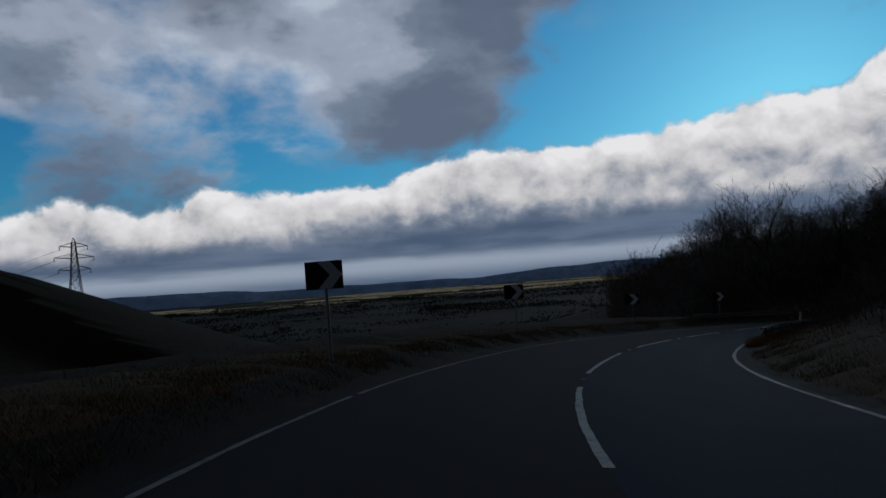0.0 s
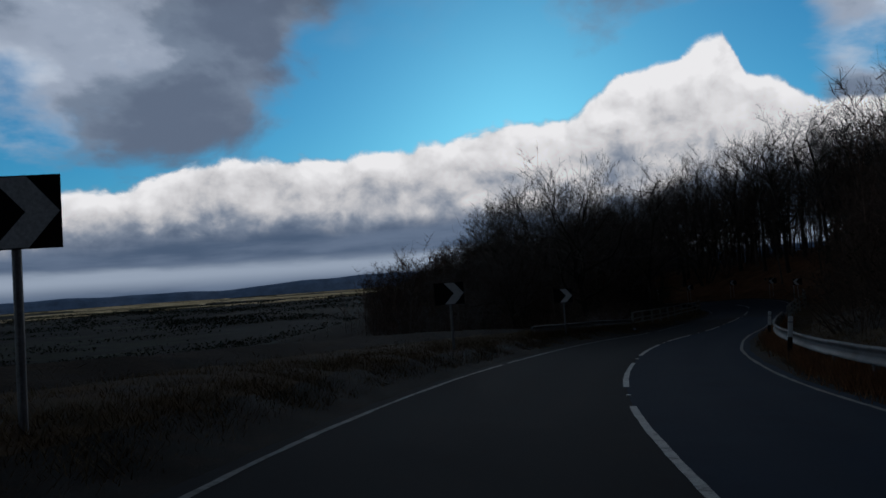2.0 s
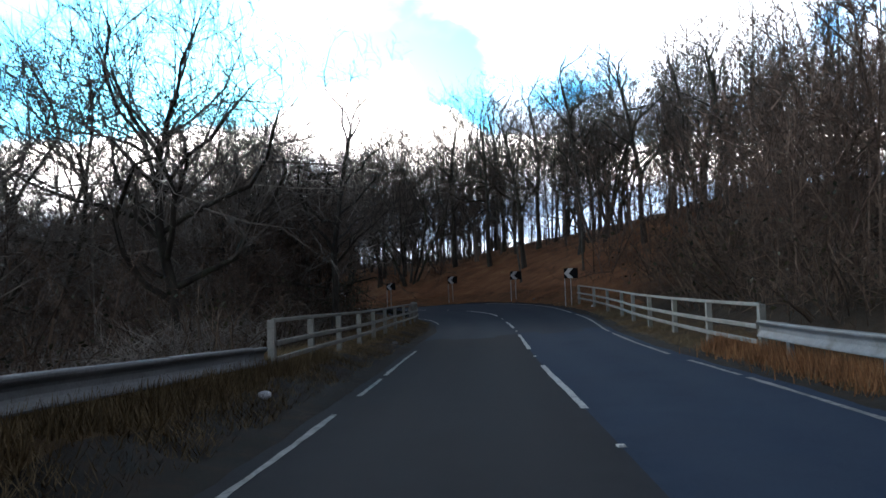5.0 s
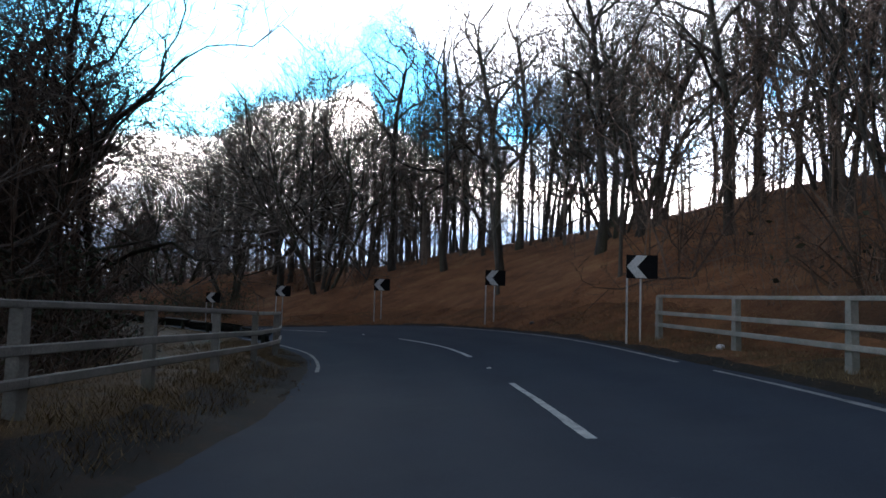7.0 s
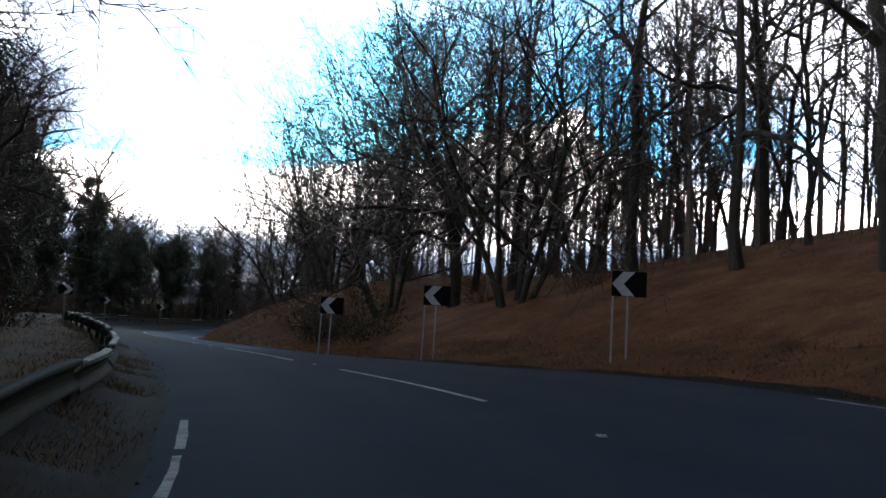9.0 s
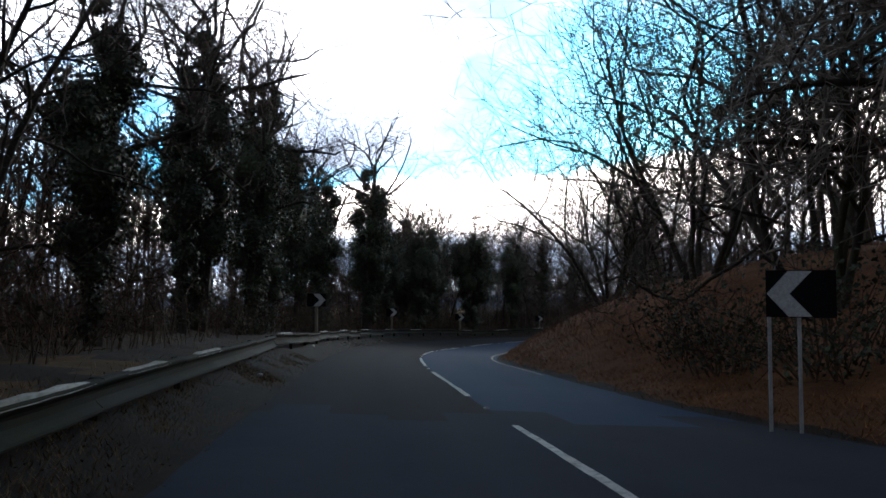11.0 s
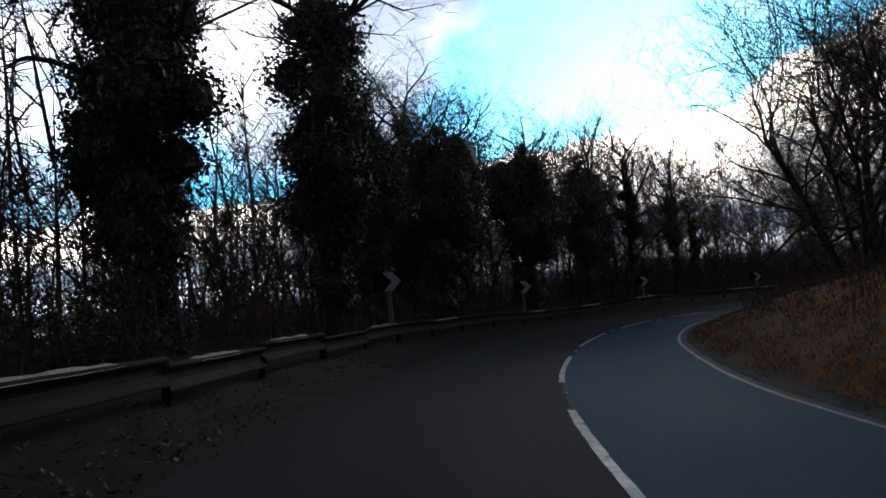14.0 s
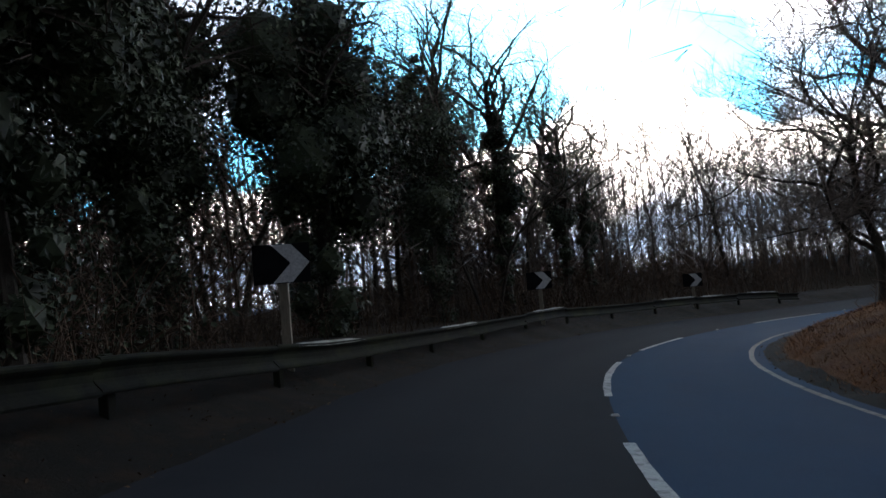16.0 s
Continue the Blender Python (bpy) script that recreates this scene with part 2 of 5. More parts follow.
M["bark"] = material("bark", (0.030, 0.025, 0.020), (0.080, 0.068, 0.054), 3.0, 0.92, 30, 0.8, 0.02, stretch=(1, 1, 0.25), stain=(0.045, 0.055, 0.025), stain_scale=0.8, spec=0.15)
M["pale_bark"] = material("pale_bark", (0.07, 0.062, 0.05), (0.16, 0.145, 0.12), 3.0, 0.9, 30, 0.7, 0.02, stretch=(1, 1, 0.3), stain=(0.03, 0.03, 0.022), stain_scale=1.5, spec=0.15)
M["twig"] = material("twig", (0.065, 0.051, 0.041), (0.155, 0.122, 0.096), 0.6, 0.9, 12, 0.0, island=0.4, spec=0.15)
M["ivy"] = material("ivy_leaf", (0.026, 0.036, 0.020), (0.075, 0.092, 0.048), 0.9, 0.6, 12, 0.0, island=0.6, spec=0.25)
M["scrub"] = material("scrub_stem", (0.055, 0.038, 0.027), (0.150, 0.104, 0.072), 0.5, 0.92, 10, 0.0, island=0.5, spec=0.1)
M["bramble"] = material("bramble_leaf", (0.020, 0.022, 0.010), (0.055, 0.045, 0.020), 0.7, 0.8, 10, 0.0, island=0.6, spec=0.2)
M["red_leaf"] = material("withered_leaf", (0.10, 0.03, 0.018), (0.20, 0.07, 0.035), 0.7, 0.85, 10, 0.0, island=0.4, spec=0.15)
M["litter"] = material("leaf_litter", (0.05, 0.03, 0.015), (0.17, 0.10, 0.05), 0.7, 0.9, 10, 0.0, island=0.6, spec=0.15)
M["black"] = material("sign_black", (0.006, 0.006, 0.007), (0.011, 0.011, 0.012), 2.0, 0.75, 30, 0.0, stain=(0.014, 0.014, 0.013), stain_scale=4.0, spec=0.1)
M["white"] = material("sign_white", (0.62, 0.62, 0.60), (0.78, 0.78, 0.76), 2.0, 0.5, 30, 0.0, stain=(0.42, 0.42, 0.38), stain_scale=4.0, stain_amount=0.5)
M["sign_back"] = material("sign_back", (0.24, 0.24, 0.25), (0.34, 0.34, 0.35), 3.0, 0.55, 30, 0.1, 0.002, metal=0.6)
M["post_grey"] = material("galvanised_post", (0.20, 0.20, 0.205), (0.32, 0.32, 0.32), 3.0, 0.6, 40, 0.2, 0.002, metal=0.3, stain=(0.12, 0.11, 0.09), stain_scale=2.0)
M["post_white"] = material("painted_post", (0.45, 0.45, 0.43), (0.62, 0.62, 0.60), 3.0, 0.6, 40, 0.2, 0.002, stain=(0.20, 0.18, 0.14), stain_scale=2.5)
M["timber_post"] = material("timber_post", (0.20, 0.17, 0.12), (0.34, 0.29, 0.21), 4.0, 0.85, 40, 0.5, 0.004, stretch=(1, 1, 0.15), stain=(0.10, 0.11, 0.06), stain_scale=1.5)
M["steel"] = material("galvanised_beam", (0.12, 0.125, 0.13), (0.22, 0.225, 0.23), 1.5, 0.75, 40, 0.2, 0.002, stain=(0.06, 0.06, 0.045), stain_scale=1.2, stain_amount=0.8)
# moss and lichen, with the shade on the beam's face put into the colour
M["moss_shade_steel"] = material("mossy_shaded_beam", (0.010, 0.010, 0.008), (0.030, 0.029, 0.022), 0.45, 0.92, 30, 0.4, 0.004, spec=0.1, stain=(0.030, 0.034, 0.016), stain_scale=0.9, stain_amount=0.95)
M["lichen_shade_steel"] = material("lichened_shaded_beam", (0.014, 0.015, 0.011), (0.045, 0.046, 0.036), 0.32, 0.92, 30, 0.4, 0.004, spec=0.1, stain=(0.030, 0.034, 0.018), stain_scale=0.7, stain_amount=0.9)
M["parapet"] = material("weathered_rail", (0.17, 0.16, 0.135), (0.30, 0.28, 0.24), 2.0, 0.8, 40, 0.4, 0.004, stain=(0.12, 0.12, 0.08), stain_scale=1.4, stain_amount=0.7)
M["litter_white"] = material("white_plastic", (0.5, 0.5, 0.5), (0.7, 0.7, 0.7), 6.0, 0.6, 40, 0.2, 0.003)
M["stone"] = material("stone", (0.10, 0.095, 0.085), (0.22, 0.21, 0.19), 4.0, 0.9, 40, 0.6, 0.01)
M["lattice"] = material("lattice_steel", (0.16, 0.17, 0.18), (0.26, 0.27, 0.28), 0.5, 0.6, 5, 0.0, metal=0.3)
# the blue haze of distance is put into the hills' base colour
M["hills"] = material("hazed_far_hills", (0.12, 0.19, 0.31), (0.20, 0.27, 0.39), 0.002, 1.0, 0.012, 0.0, spec=0.0)
M["conifer"] = material("conifer_needles", (0.008, 0.014, 0.007), (0.022, 0.032, 0.014), 0.8, 0.75, 10, 0.0, island=0.5, spec=0.2)
M["twig_brown"] = material("brown_twig", (0.075, 0.050, 0.038), (0.185, 0.130, 0.095), 0.5, 0.92, 10, 0.0, island=0.45, spec=0.1)
# paler twig copy; on the far wood it holds haze and light too
M["twig_pale"] = material("pale_twig", (0.12, 0.10, 0.085), (0.25, 0.215, 0.18), 0.5, 0.92, 10, 0.0, island=0.45, spec=0.1)
# lichen, paled further to carry the light on the beam's top edge
M["lit_crust"] = material("lichen_and_lit_lip", (0.32, 0.32, 0.27), (0.66, 0.66, 0.61), 1.6, 0.9, 35, 0.7, 0.006, stain=(0.10, 0.11, 0.05), stain_scale=2.2, stain_amount=0.7)
M["bank_turf"] = material("bank_turf", (0.10, 0.044, 0.021), (0.24, 0.115, 0.052), 0.8, 0.95, 16, 0.9, 0.05, stain=(0.06, 0.045, 0.02), stain_scale=0.5, spec=0.05)

# ---- the road's line: every 10 m from s = -60; x, y, height and cross fall (degrees, right side down) ----
RX = [4.81, 2.93, 1.48, 0.46, -0.13, -0.28, 0.0, 0.86, 2.88, 6.18, 11.03, 16.98, 23.48, 30.32, 37.3, 44.46, 51.57, 57.22, 60.38, 62.1, 62.66, 63.16, 64.29, 66.22, 69.14, 73.02, 78.39, 85.37, 93.74, 103.03, 112.82, 122.79, 132.76, 142.59, 152.23, 161.68]
RY = [-59.63, -49.81, -39.92, -29.97, -19.99, -10.0, 0.0, 9.95, 19.74, 29.17, 37.9, 45.93, 53.53, 60.82, 67.98, 74.95, 81.99, 90.16, 99.63, 109.47, 119.45, 129.44, 139.37, 149.18, 158.73, 167.94, 176.35, 183.48, 188.91, 192.55, 194.54, 195.06, 194.29, 192.47, 189.83, 186.58]
RZ = [1.8, 1.5, 1.2, 0.9, 0.6, 0.29, -0.043, -0.571, -1.154, -1.749, -2.414, -3.043, -3.685, -4.323, -4.852, -5.244, -5.523, -5.702, -5.817, -6.042, -6.326, -6.636, -6.997, -7.417, -7.801, -8.027, -8.182, -8.324, -8.447, -8.568, -8.69, -8.81, -8.93, -9.05, -9.17, -9.29]
RB = [3.7, 3.7, 3.7, 3.7, 3.7, 3.7, 3.6, 3.4, 3.4, 3.4, 3.0, 2.4, 1.8, 0.4, -1.1, -2.3, -3.4, -3.9, -2.6, 0.4, 2.9, 4.0, 4.9, 5.2, 5.2, 4.8, 4.2, 3.6, 3.1, 2.6, 2.3, 2.0, 1.7, 1.3, 1.0, 0.7]


def spline(values, s):
    """Catmull-Rom through values every 10 m from -60."""
    v = np.asarray(values, float)
    q = np.clip((np.asarray(s, float) + 60) / 10, 0, len(v) - 1.0001)
    i = q.astype(int)
    f = q - i
    p0, p1, p2, p3 = v[np.maximum(i - 1, 0)], v[i], v[i + 1], v[np.minimum(i + 2, len(v) - 1)]
    return 0.5 * (2 * p1 + (p2 - p0) * f + (2 * p0 - 5 * p1 + 4 * p2 - p3) * f**2 + (3 * p1 - p0 - 3 * p2 + p3) * f**3)


FINE = np.arange(-60, 289.5, 0.5)
LINE = np.stack([spline(RX, FINE), spline(RY, FINE), spline(RZ, FINE)], 1)
WAY = np.gradient(LINE[:, :2], axis=0)
WAY /= np.linalg.norm(WAY, axis=1)[:, None]
SIDE = np.stack([WAY[:, 1], -WAY[:, 0]], 1)
FALL = np.tan(np.radians(spline(RB, FINE)))

# offsets to the right of the line: nearside edge, middle line, offside edge
EDGE_L = [(-60, -2.75), (0, -2.75), (14, -2.77), (20, -2.58), (30, -2.3), (45, -2.05), (60, -1.95), (66, -1.83), (75, -1.68), (94, -1.75), (104, -1.5), (110, -1.03), (114, -0.99), (121, -1.25), (127, -1.6), (131, -1.75), (142, -1.7), (152, -1.78), (160, -1.95), (170, -2.25), (184, -2.3), (190, -1.8), (195, -1.6), (199, -1.15), (205, -0.39), (214, 0.96), (221, 2.6), (235, 3.6), (290, 3.6)]
MID = [(-60, 0.85), (8, 0.86), (14, 0.91), (25, 1.36), (30, 1.47), (37, 1.34), (45, 1.17), (51, 1.01), (59, 0.97), (66, 1.13), (72, 1.46), (80, 1.63), (92, 1.73), (98, 1.52), (102, 1.76), (105, 2.09), (110, 2.71), (114, 2.84), (119, 2.66), (125, 1.85), (130, 1.57), (137, 1.37), (148, 1.29), (157, 1.09), (165, 0.95), (175, 0.94), (184, 1.08), (189, 1.32), (194, 1.49), (199, 1.75), (205, 2.61), (214, 4.15), (221, 5.58), (235, 6.79), (290, 6.79)]
EDGE_R = [(-60, 4.72), (0, 4.67), (14, 4.6), (22, 4.72), (30, 5.02), (36, 4.8), (45, 4.35), (52, 4.05), (60, 4.03), (68, 4.12), (74, 4.58), (80, 4.6), (88, 4.72), (100, 5.3), (105, 5.74), (110, 6.58), (115, 6.97), (121, 7.4), (125, 7.28), (131, 5.8), (136, 4.75), (142, 4.7), (150, 4.9), (155, 4.8), (161, 4.35), (174, 4.2), (178, 4.4), (184, 4.25), (192, 4.15), (198, 4.18), (203, 4.6), (207, 5.2), (221, 8.2), (235, 9.8), (290, 9.8)]


def along(table, s):
    """Smoothed reading of an offset table."""
    a = np.array(table, float)
    s = np.asarray(s, float)
    return sum(np.interp(s + k, a[:, 0], a[:, 1]) for k in (-3, -1.5, 0, 1.5, 3)) / 5


def at_s(s):
    k = np.clip((np.asarray(s, float) + 60) * 2, 0, len(FINE) - 1)
    i = np.minimum(k.astype(int), len(FINE) - 2)
    f = (k - i)[..., None]
    return LINE[i] * (1 - f) + LINE[i + 1] * f, SIDE[i] * (1 - f) + SIDE[i + 1] * f, FALL[i] * (1 - f[..., 0]) + FALL[i + 1] * f[..., 0]


def smooth01(v):
    v = np.clip(v, 0, 1)
    return v * v * (3 - 2 * v)


def lift(s, u):
    """Height of the ground over the tilted road plane."""
    s, u = np.asarray(s, float), np.asarray(u, float)
    el, er = along(EDGE_L, s), along(EDGE_R, s)
    dl, dr = el - 0.25 - u, u - er - 0.25
    h = np.zeros_like(u * s)
    # nearside: a low verge, then the slope down into the valley
    crest = np.interp(s, [-60, 60, 80, 110, 130, 290], [0.38, 0.38, 0.38, 0.36, 0.38, 0.35])
    h += np.where(dl > 0, crest * smooth01(dl / 1.6), 0)
    start = np.interp(s, [-60, 50, 76, 110, 125, 290], [3.2, 3.2, 3.6, 4.0, 3.2, 3.0])
    e = np.maximum(dl - start, 0)
    deep = np.interp(s, [-60, 40, 75, 110, 150, 290], [46, 46, 46, 30, 24, 22])
    scale = np.interp(s, [-60, 40, 80, 110, 150, 290], [150, 150, 130, 110, 90, 90])
    h -= deep * (1 - np.exp(-((e / scale) ** 1.25)))
    h += np.interp(s, [200, 222], [0, 9.0]) * (1 - np.exp(-np.maximum(e - 2.0, 0) / 22))
    # offside: bank or wooded rise
    off = np.interp(s, [-60, 35, 60, 78, 100, 108, 114, 290], [0.6, 0.6, 1.2, 3.0, 3.0, 1.0, 0.3, 0.3])
    slope = np.interp(s, [-60, 20, 60, 100, 112, 126, 140, 166, 178, 195, 290], [0.35, 0.4, 0.36, 0.4, 0.42, 0.48, 0.75, 0.85, 0.55, 0.4, 0.4])
    top = np.interp(s, [-60, 60, 100, 120, 140, 160, 200, 290], [12, 12, 12, 8.5, 6.8, 6, 5, 5])
    d = np.maximum(dr - off, 0)
    h += np.where(dr > 0, 0.12 * smooth01(dr / 0.8), 0)
    gentle = smooth01((s - 106) / 12) * smooth01((156 - s) / 12)
    h += top * ((1 - gentle) * (1 - np.exp(-d * slope / top)) + gentle * (1 - np.exp(-((d / 14.5) ** 1.5))))
    return h


def ground(s, u):
    """World points of the ground at road coordinates."""
    s, u = np.broadcast_arrays(np.asarray(s, float), np.asarray(u, float))
    p, side, fall = at_s(s)
    z = p[..., 2] - np.clip(u, -9, 9) * fall + lift(s, u)
    return np.concatenate([p[..., :2] + side * u[..., None], z[..., None]], -1)


def place(s, u):
    return Vector(ground(float(s), float(u)).tolist())


def heading(s):
    """Turn about z so that local +y runs along the road."""
    i = int(np.clip((s + 60) * 2, 0, len(FINE) - 1))
    return math.degrees(math.atan2(-WAY[i, 0], WAY[i, 1]))


def to_road(x, y):
    """Road coordinates of the nearest spot of the line, for arrays."""
    x, y = np.ravel(x), np.ravel(y)
    s, u = np.empty(len(x)), np.empty(len(x))
    for a in range(0, len(x), 4000):
        dx, dy = x[a:a + 4000, None] - LINE[None, :, 0], y[a:a + 4000, None] - LINE[None, :, 1]
        i = (dx * dx + dy * dy).argmin(1)
        k = np.arange(len(i))
        near = np.sign(dx[k, i] * SIDE[i, 0] + dy[k, i] * SIDE[i, 1]) * np.hypot(dx[k, i], dy[k, i])
        s[a:a + 4000], u[a:a + 4000] = FINE[i], near
    return s, u


def far_height(x, y):
    """The wide land: valley to the north-west, a knoll beside the road, a wooded rise behind."""
    knoll = 47 * np.exp(-(((x + 148) / 66) ** 2 + ((y - 176) / 66) ** 2) / 2 * 1.0)
    return knoll


def ground_z(x, y):
    x, y = np.asarray(x, float), np.asarray(y, float)
    s, u = to_road(x, y)
    p, side, fall = at_s(s)
    z = p[:, 2] - np.clip(u, -9, 9) * fall + lift(s, u)
    r = np.hypot(x.ravel() - 40, y.ravel() - 80)
    flat = np.where(u < 0, -46.0, 6.0)
    w = smooth01((r - 150) / 350)
    z = z * (1 - w) + flat * w + far_height(x.ravel(), y.ravel())
    und = np.sin(x.ravel() / 61 + 1) * np.cos(y.ravel() / 47) + 0.6 * np.sin(x.ravel() / 23 - y.ravel() / 31)
    return z + und * np.clip((np.abs(u) - 14) / 60, 0, 1) * 1.6, s, u


def mesh_from(name, verts, faces, smooth=False):
    me = bpy.data.meshes.new(name)
    me.from_pydata(verts if isinstance(verts, list) else verts.tolist(), [], faces if isinstance(faces, list) else faces.tolist())
    if smooth:
        me.polygons.foreach_set("use_smooth", [True] * len(me.polygons))
    me.update()
    return me


def grid_faces(n, m, base=0):
    i = np.arange(n - 1)[:, None] * m + np.arange(m - 1)[None, :] + base
    i = i.ravel()
    return np.stack([i, i + 1, i + m + 1, i + m], 1)


# ---- ground: one sheet out to the horizon ----
def axis_steps(lo, hi, fine, far):
    near = np.arange(lo, hi + 0.1, fine)
    out, step, a, b = [], fine, lo, hi
    left, right = [], []
    while b < far:
        step *= 1.22
        a, b = a - step, b + step
        left.append(a)
        right.append(b)
    return np.r_[left[::-1], near, right]


def build_ground():
    xs, ys = axis_steps(-30, 125, 1.6, 4900), axis_steps(-35, 225, 1.6, 4900)
    gx, gy = np.meshgrid(xs, ys)
    z, s, u = ground_z(gx, gy)
    inside = (u > along(EDGE_L, s) - 5.5) & (u < along(EDGE_R, s) + 3.5)
    el, er = along(EDGE_L, s), along(EDGE_R, s)
    sink = np.minimum(smooth01((u - el + 5.5) / 1.2), smooth01((er + 3.5 - u) / 1.2))
    z = z - np.where(inside, 0.45 * sink, 0)
    v = np.stack([gx.ravel(), gy.ravel(), z], 1)
    me = mesh_from("ground", v, grid_faces(len(ys), len(xs)), True)
    att = me.attributes.new("cover", "FLOAT_COLOR", "POINT")
    bank = smooth01((u - er) / 1.0) * smooth01((s - 98) / 12) * smooth01((260 - s) / 30) * (1 - smooth01((u - 26) / 8))
    r = np.hypot(gx.ravel() - 40, gy.ravel() - 80)
    field = smooth01((r - 90) / 120) * (u < 0)
    att.data.foreach_set("color", np.stack([bank, field, bank * 0, bank * 0 + 1], 1).ravel())
    m = bpy.data.materials.new("ground_cover")
    m.use_nodes = True
    nt = m.node_tree
    nt.nodes.clear()
    link = nt.links.new
    tc = nt.nodes.new("ShaderNodeTexCoord")

    def ntex(sc, detail, rgh):
        n = nt.nodes.new("ShaderNodeTexNoise")
        n.inputs["Scale"].default_value, n.inputs["Detail"].default_value, n.inputs["Roughness"].default_value = sc, detail, rgh
        link(tc.outputs["Object"], n.inputs["Vector"])
        return n.outputs["Fac"]

    def ramp(v, stops):
        n = nt.nodes.new("ShaderNodeValToRGB")
        while len(n.color_ramp.elements) < len(stops):
            n.color_ramp.elements.new(0.5)
        for e, (p, c) in zip(n.color_ramp.elements, stops):
            e.position, e.color = p, (*c, 1)
        link(v, n.inputs[0])
        return n.outputs[0]

    def mix(f, a, b, kind="MIX"):
        n = nt.nodes.new("ShaderNodeMix")
        n.data_type, n.blend_type = "RGBA", kind
        if isinstance(f, float):
            n.inputs[0].default_value = f
        else:
            link(f, n.inputs[0])
        link(a, n.inputs[6])
        link(b, n.inputs[7])
        return n.outputs[2]

    at = nt.nodes.new("ShaderNodeAttribute")
    at.attribute_name = "cover"
    sp = nt.nodes.new("ShaderNodeSeparateColor")
    link(at.outputs["Color"], sp.inputs[0])
    fine = ntex(14, 5, 0.75)
    wood = ramp(ntex(0.7, 8, 0.7), [(0.3, (0.020, 0.015, 0.010)), (0.5, (0.042, 0.029, 0.018)), (0.7, (0.070, 0.046, 0.025))])
    turf = ramp(ntex(0.55, 9, 0.7), [(0.3, (0.105, 0.044, 0.021)), (0.5, (0.205, 0.092, 0.041)), (0.68, (0.29, 0.155, 0.070))])
    vor = nt.nodes.new("ShaderNodeTexVoronoi")
    vor.inputs["Scale"].default_value = 0.0042
    link(tc.outputs["Object"], vor.inputs["Vector"])
    fields = ramp(vor.outputs["Color"], [(0.0, (0.014, 0.018, 0.010)), (0.40, (0.022, 0.024, 0.013)), (0.55, (0.035, 0.042, 0.018)), (0.75, (0.05, 0.045, 0.025)), (1.0, (0.09, 0.075, 0.04))])
    hedge = ramp(ntex(0.02, 8, 0.75), [(0.42, (0.35, 0.35, 0.35)), (0.58, (1.0, 1.0, 1.0))])
    fields = mix(1.0, fields, hedge, "MULTIPLY")
    base = mix(sp.outputs[0], wood, turf)
    base = mix(sp.outputs[1], base, fields)
    grain = ramp(fine, [(0.3, (0.45, 0.45, 0.45)), (0.65, (1.1, 1.1, 1.1))])
    col = mix(1.0, base, grain, "MULTIPLY")
    bs = nt.nodes.new("ShaderNodeBsdfPrincipled")
    bs.inputs["Roughness"].default_value, bs.inputs["Specular IOR Level"].default_value = 0.95, 0.1
    link(col, bs.inputs["Base Color"])
    bp = nt.nodes.new("ShaderNodeBump")
    bp.inputs["Strength"].default_value, bp.inputs["Distance"].default_value = 0.9, 0.06
    link(fine, bp.inputs["Height"])
    link(bp.outputs[0], bs.inputs["Normal"])
    o = nt.nodes.new("ShaderNodeOutputMaterial")
    link(bs.outputs[0], o.inputs[0])
    me.materials.append(m)
    return tagged(new("ground", me), "brown wooded hillside falling to dark valley fields", "ground", kind="structure")


build_ground()


# ---- road, verges, markings ----
def strip(name, ss, cols, mats, rise=0.0, jitter=None):
    """A sheet along the road; cols: functions of s giving offsets; mats: one material for each gap between them."""
    us = np.stack([c(ss) for c in cols], 1)
    if jitter is not None:
        us = us + jitter(ss, us)
    pts = ground(np.repeat(ss[:, None], us.shape[1], 1), us)
    pts[..., 2] += rise
    me = mesh_from(name, pts.reshape(-1, 3), grid_faces(len(ss), us.shape[1])[:, ::-1], True)
    for mt in dict.fromkeys(mats):
        me.materials.append(M[mt])
    order = list(dict.fromkeys(mats))
    me.polygons.foreach_set("material_index", [order.index(mats[k % (us.shape[1] - 1)]) for k in range(len(me.polygons))])
    return me


def wobble(s, seed, size):
    rng = np.random.default_rng(seed)
    out = np.zeros_like(s)
    for wave, part_size in ((7.0, 0.5), (2.3, 0.3), (0.9, 0.25)):
        out += part_size * np.sin(s * 2 * math.pi / wave + rng.uniform(0, 6.28) + 1.5 * np.sin(s / 5.3 + rng.uniform(0, 6)))
    return out * size


SS = np.arange(-58, 285, 0.5)
road_cols = [lambda s: along(EDGE_L, s) - 0.22 + wobble(s, 3, 0.06)]
road_cols += [lambda s, k=k: along(EDGE_L, s) + (along(MID, s) - along(EDGE_L, s)) * k / 4 for k in range(4)]
road_cols += [lambda s, k=k: along(MID, s) + (along(EDGE_R, s) - along(MID, s)) * k / 4 for k in range(5)]
road_cols += [lambda s: along(EDGE_R, s) + 0.22 + wobble(s, 4, 0.06)]
road_mesh = strip("road", SS, road_cols, ["asphalt_old"] * 5 + ["asphalt_new_sky"] * 5, 0.0)
# the newer surface, its sky sheen painted in, spans both lanes round the left-hand bend
road_mesh.materials.append(M["asphalt_bend"])
road_mesh.materials.append(M["asphalt_sky_blue"])
for poly in road_mesh.polygons:
    across = 0.9 * math.sin(1.7 * (poly.index % 10))
    if 91 + across < -58 + 0.5 * (poly.index // 10) < 137 + across:
        poly.material_index = 2
    elif poly.material_index == 1 and -58 + 0.5 * (poly.index // 10) > 137 + across:
        poly.material_index = 3
worn_at = road_mesh.attributes.new("wear", "FLOAT", "POINT")   # wheel tracks in both lanes
worn_at.data.foreach_set("value", np.tile([0, 0, 0.7, 0.15, 0.7, 0, 0.6, 0.1, 0.7, 0, 0], len(SS)).astype(np.float32))
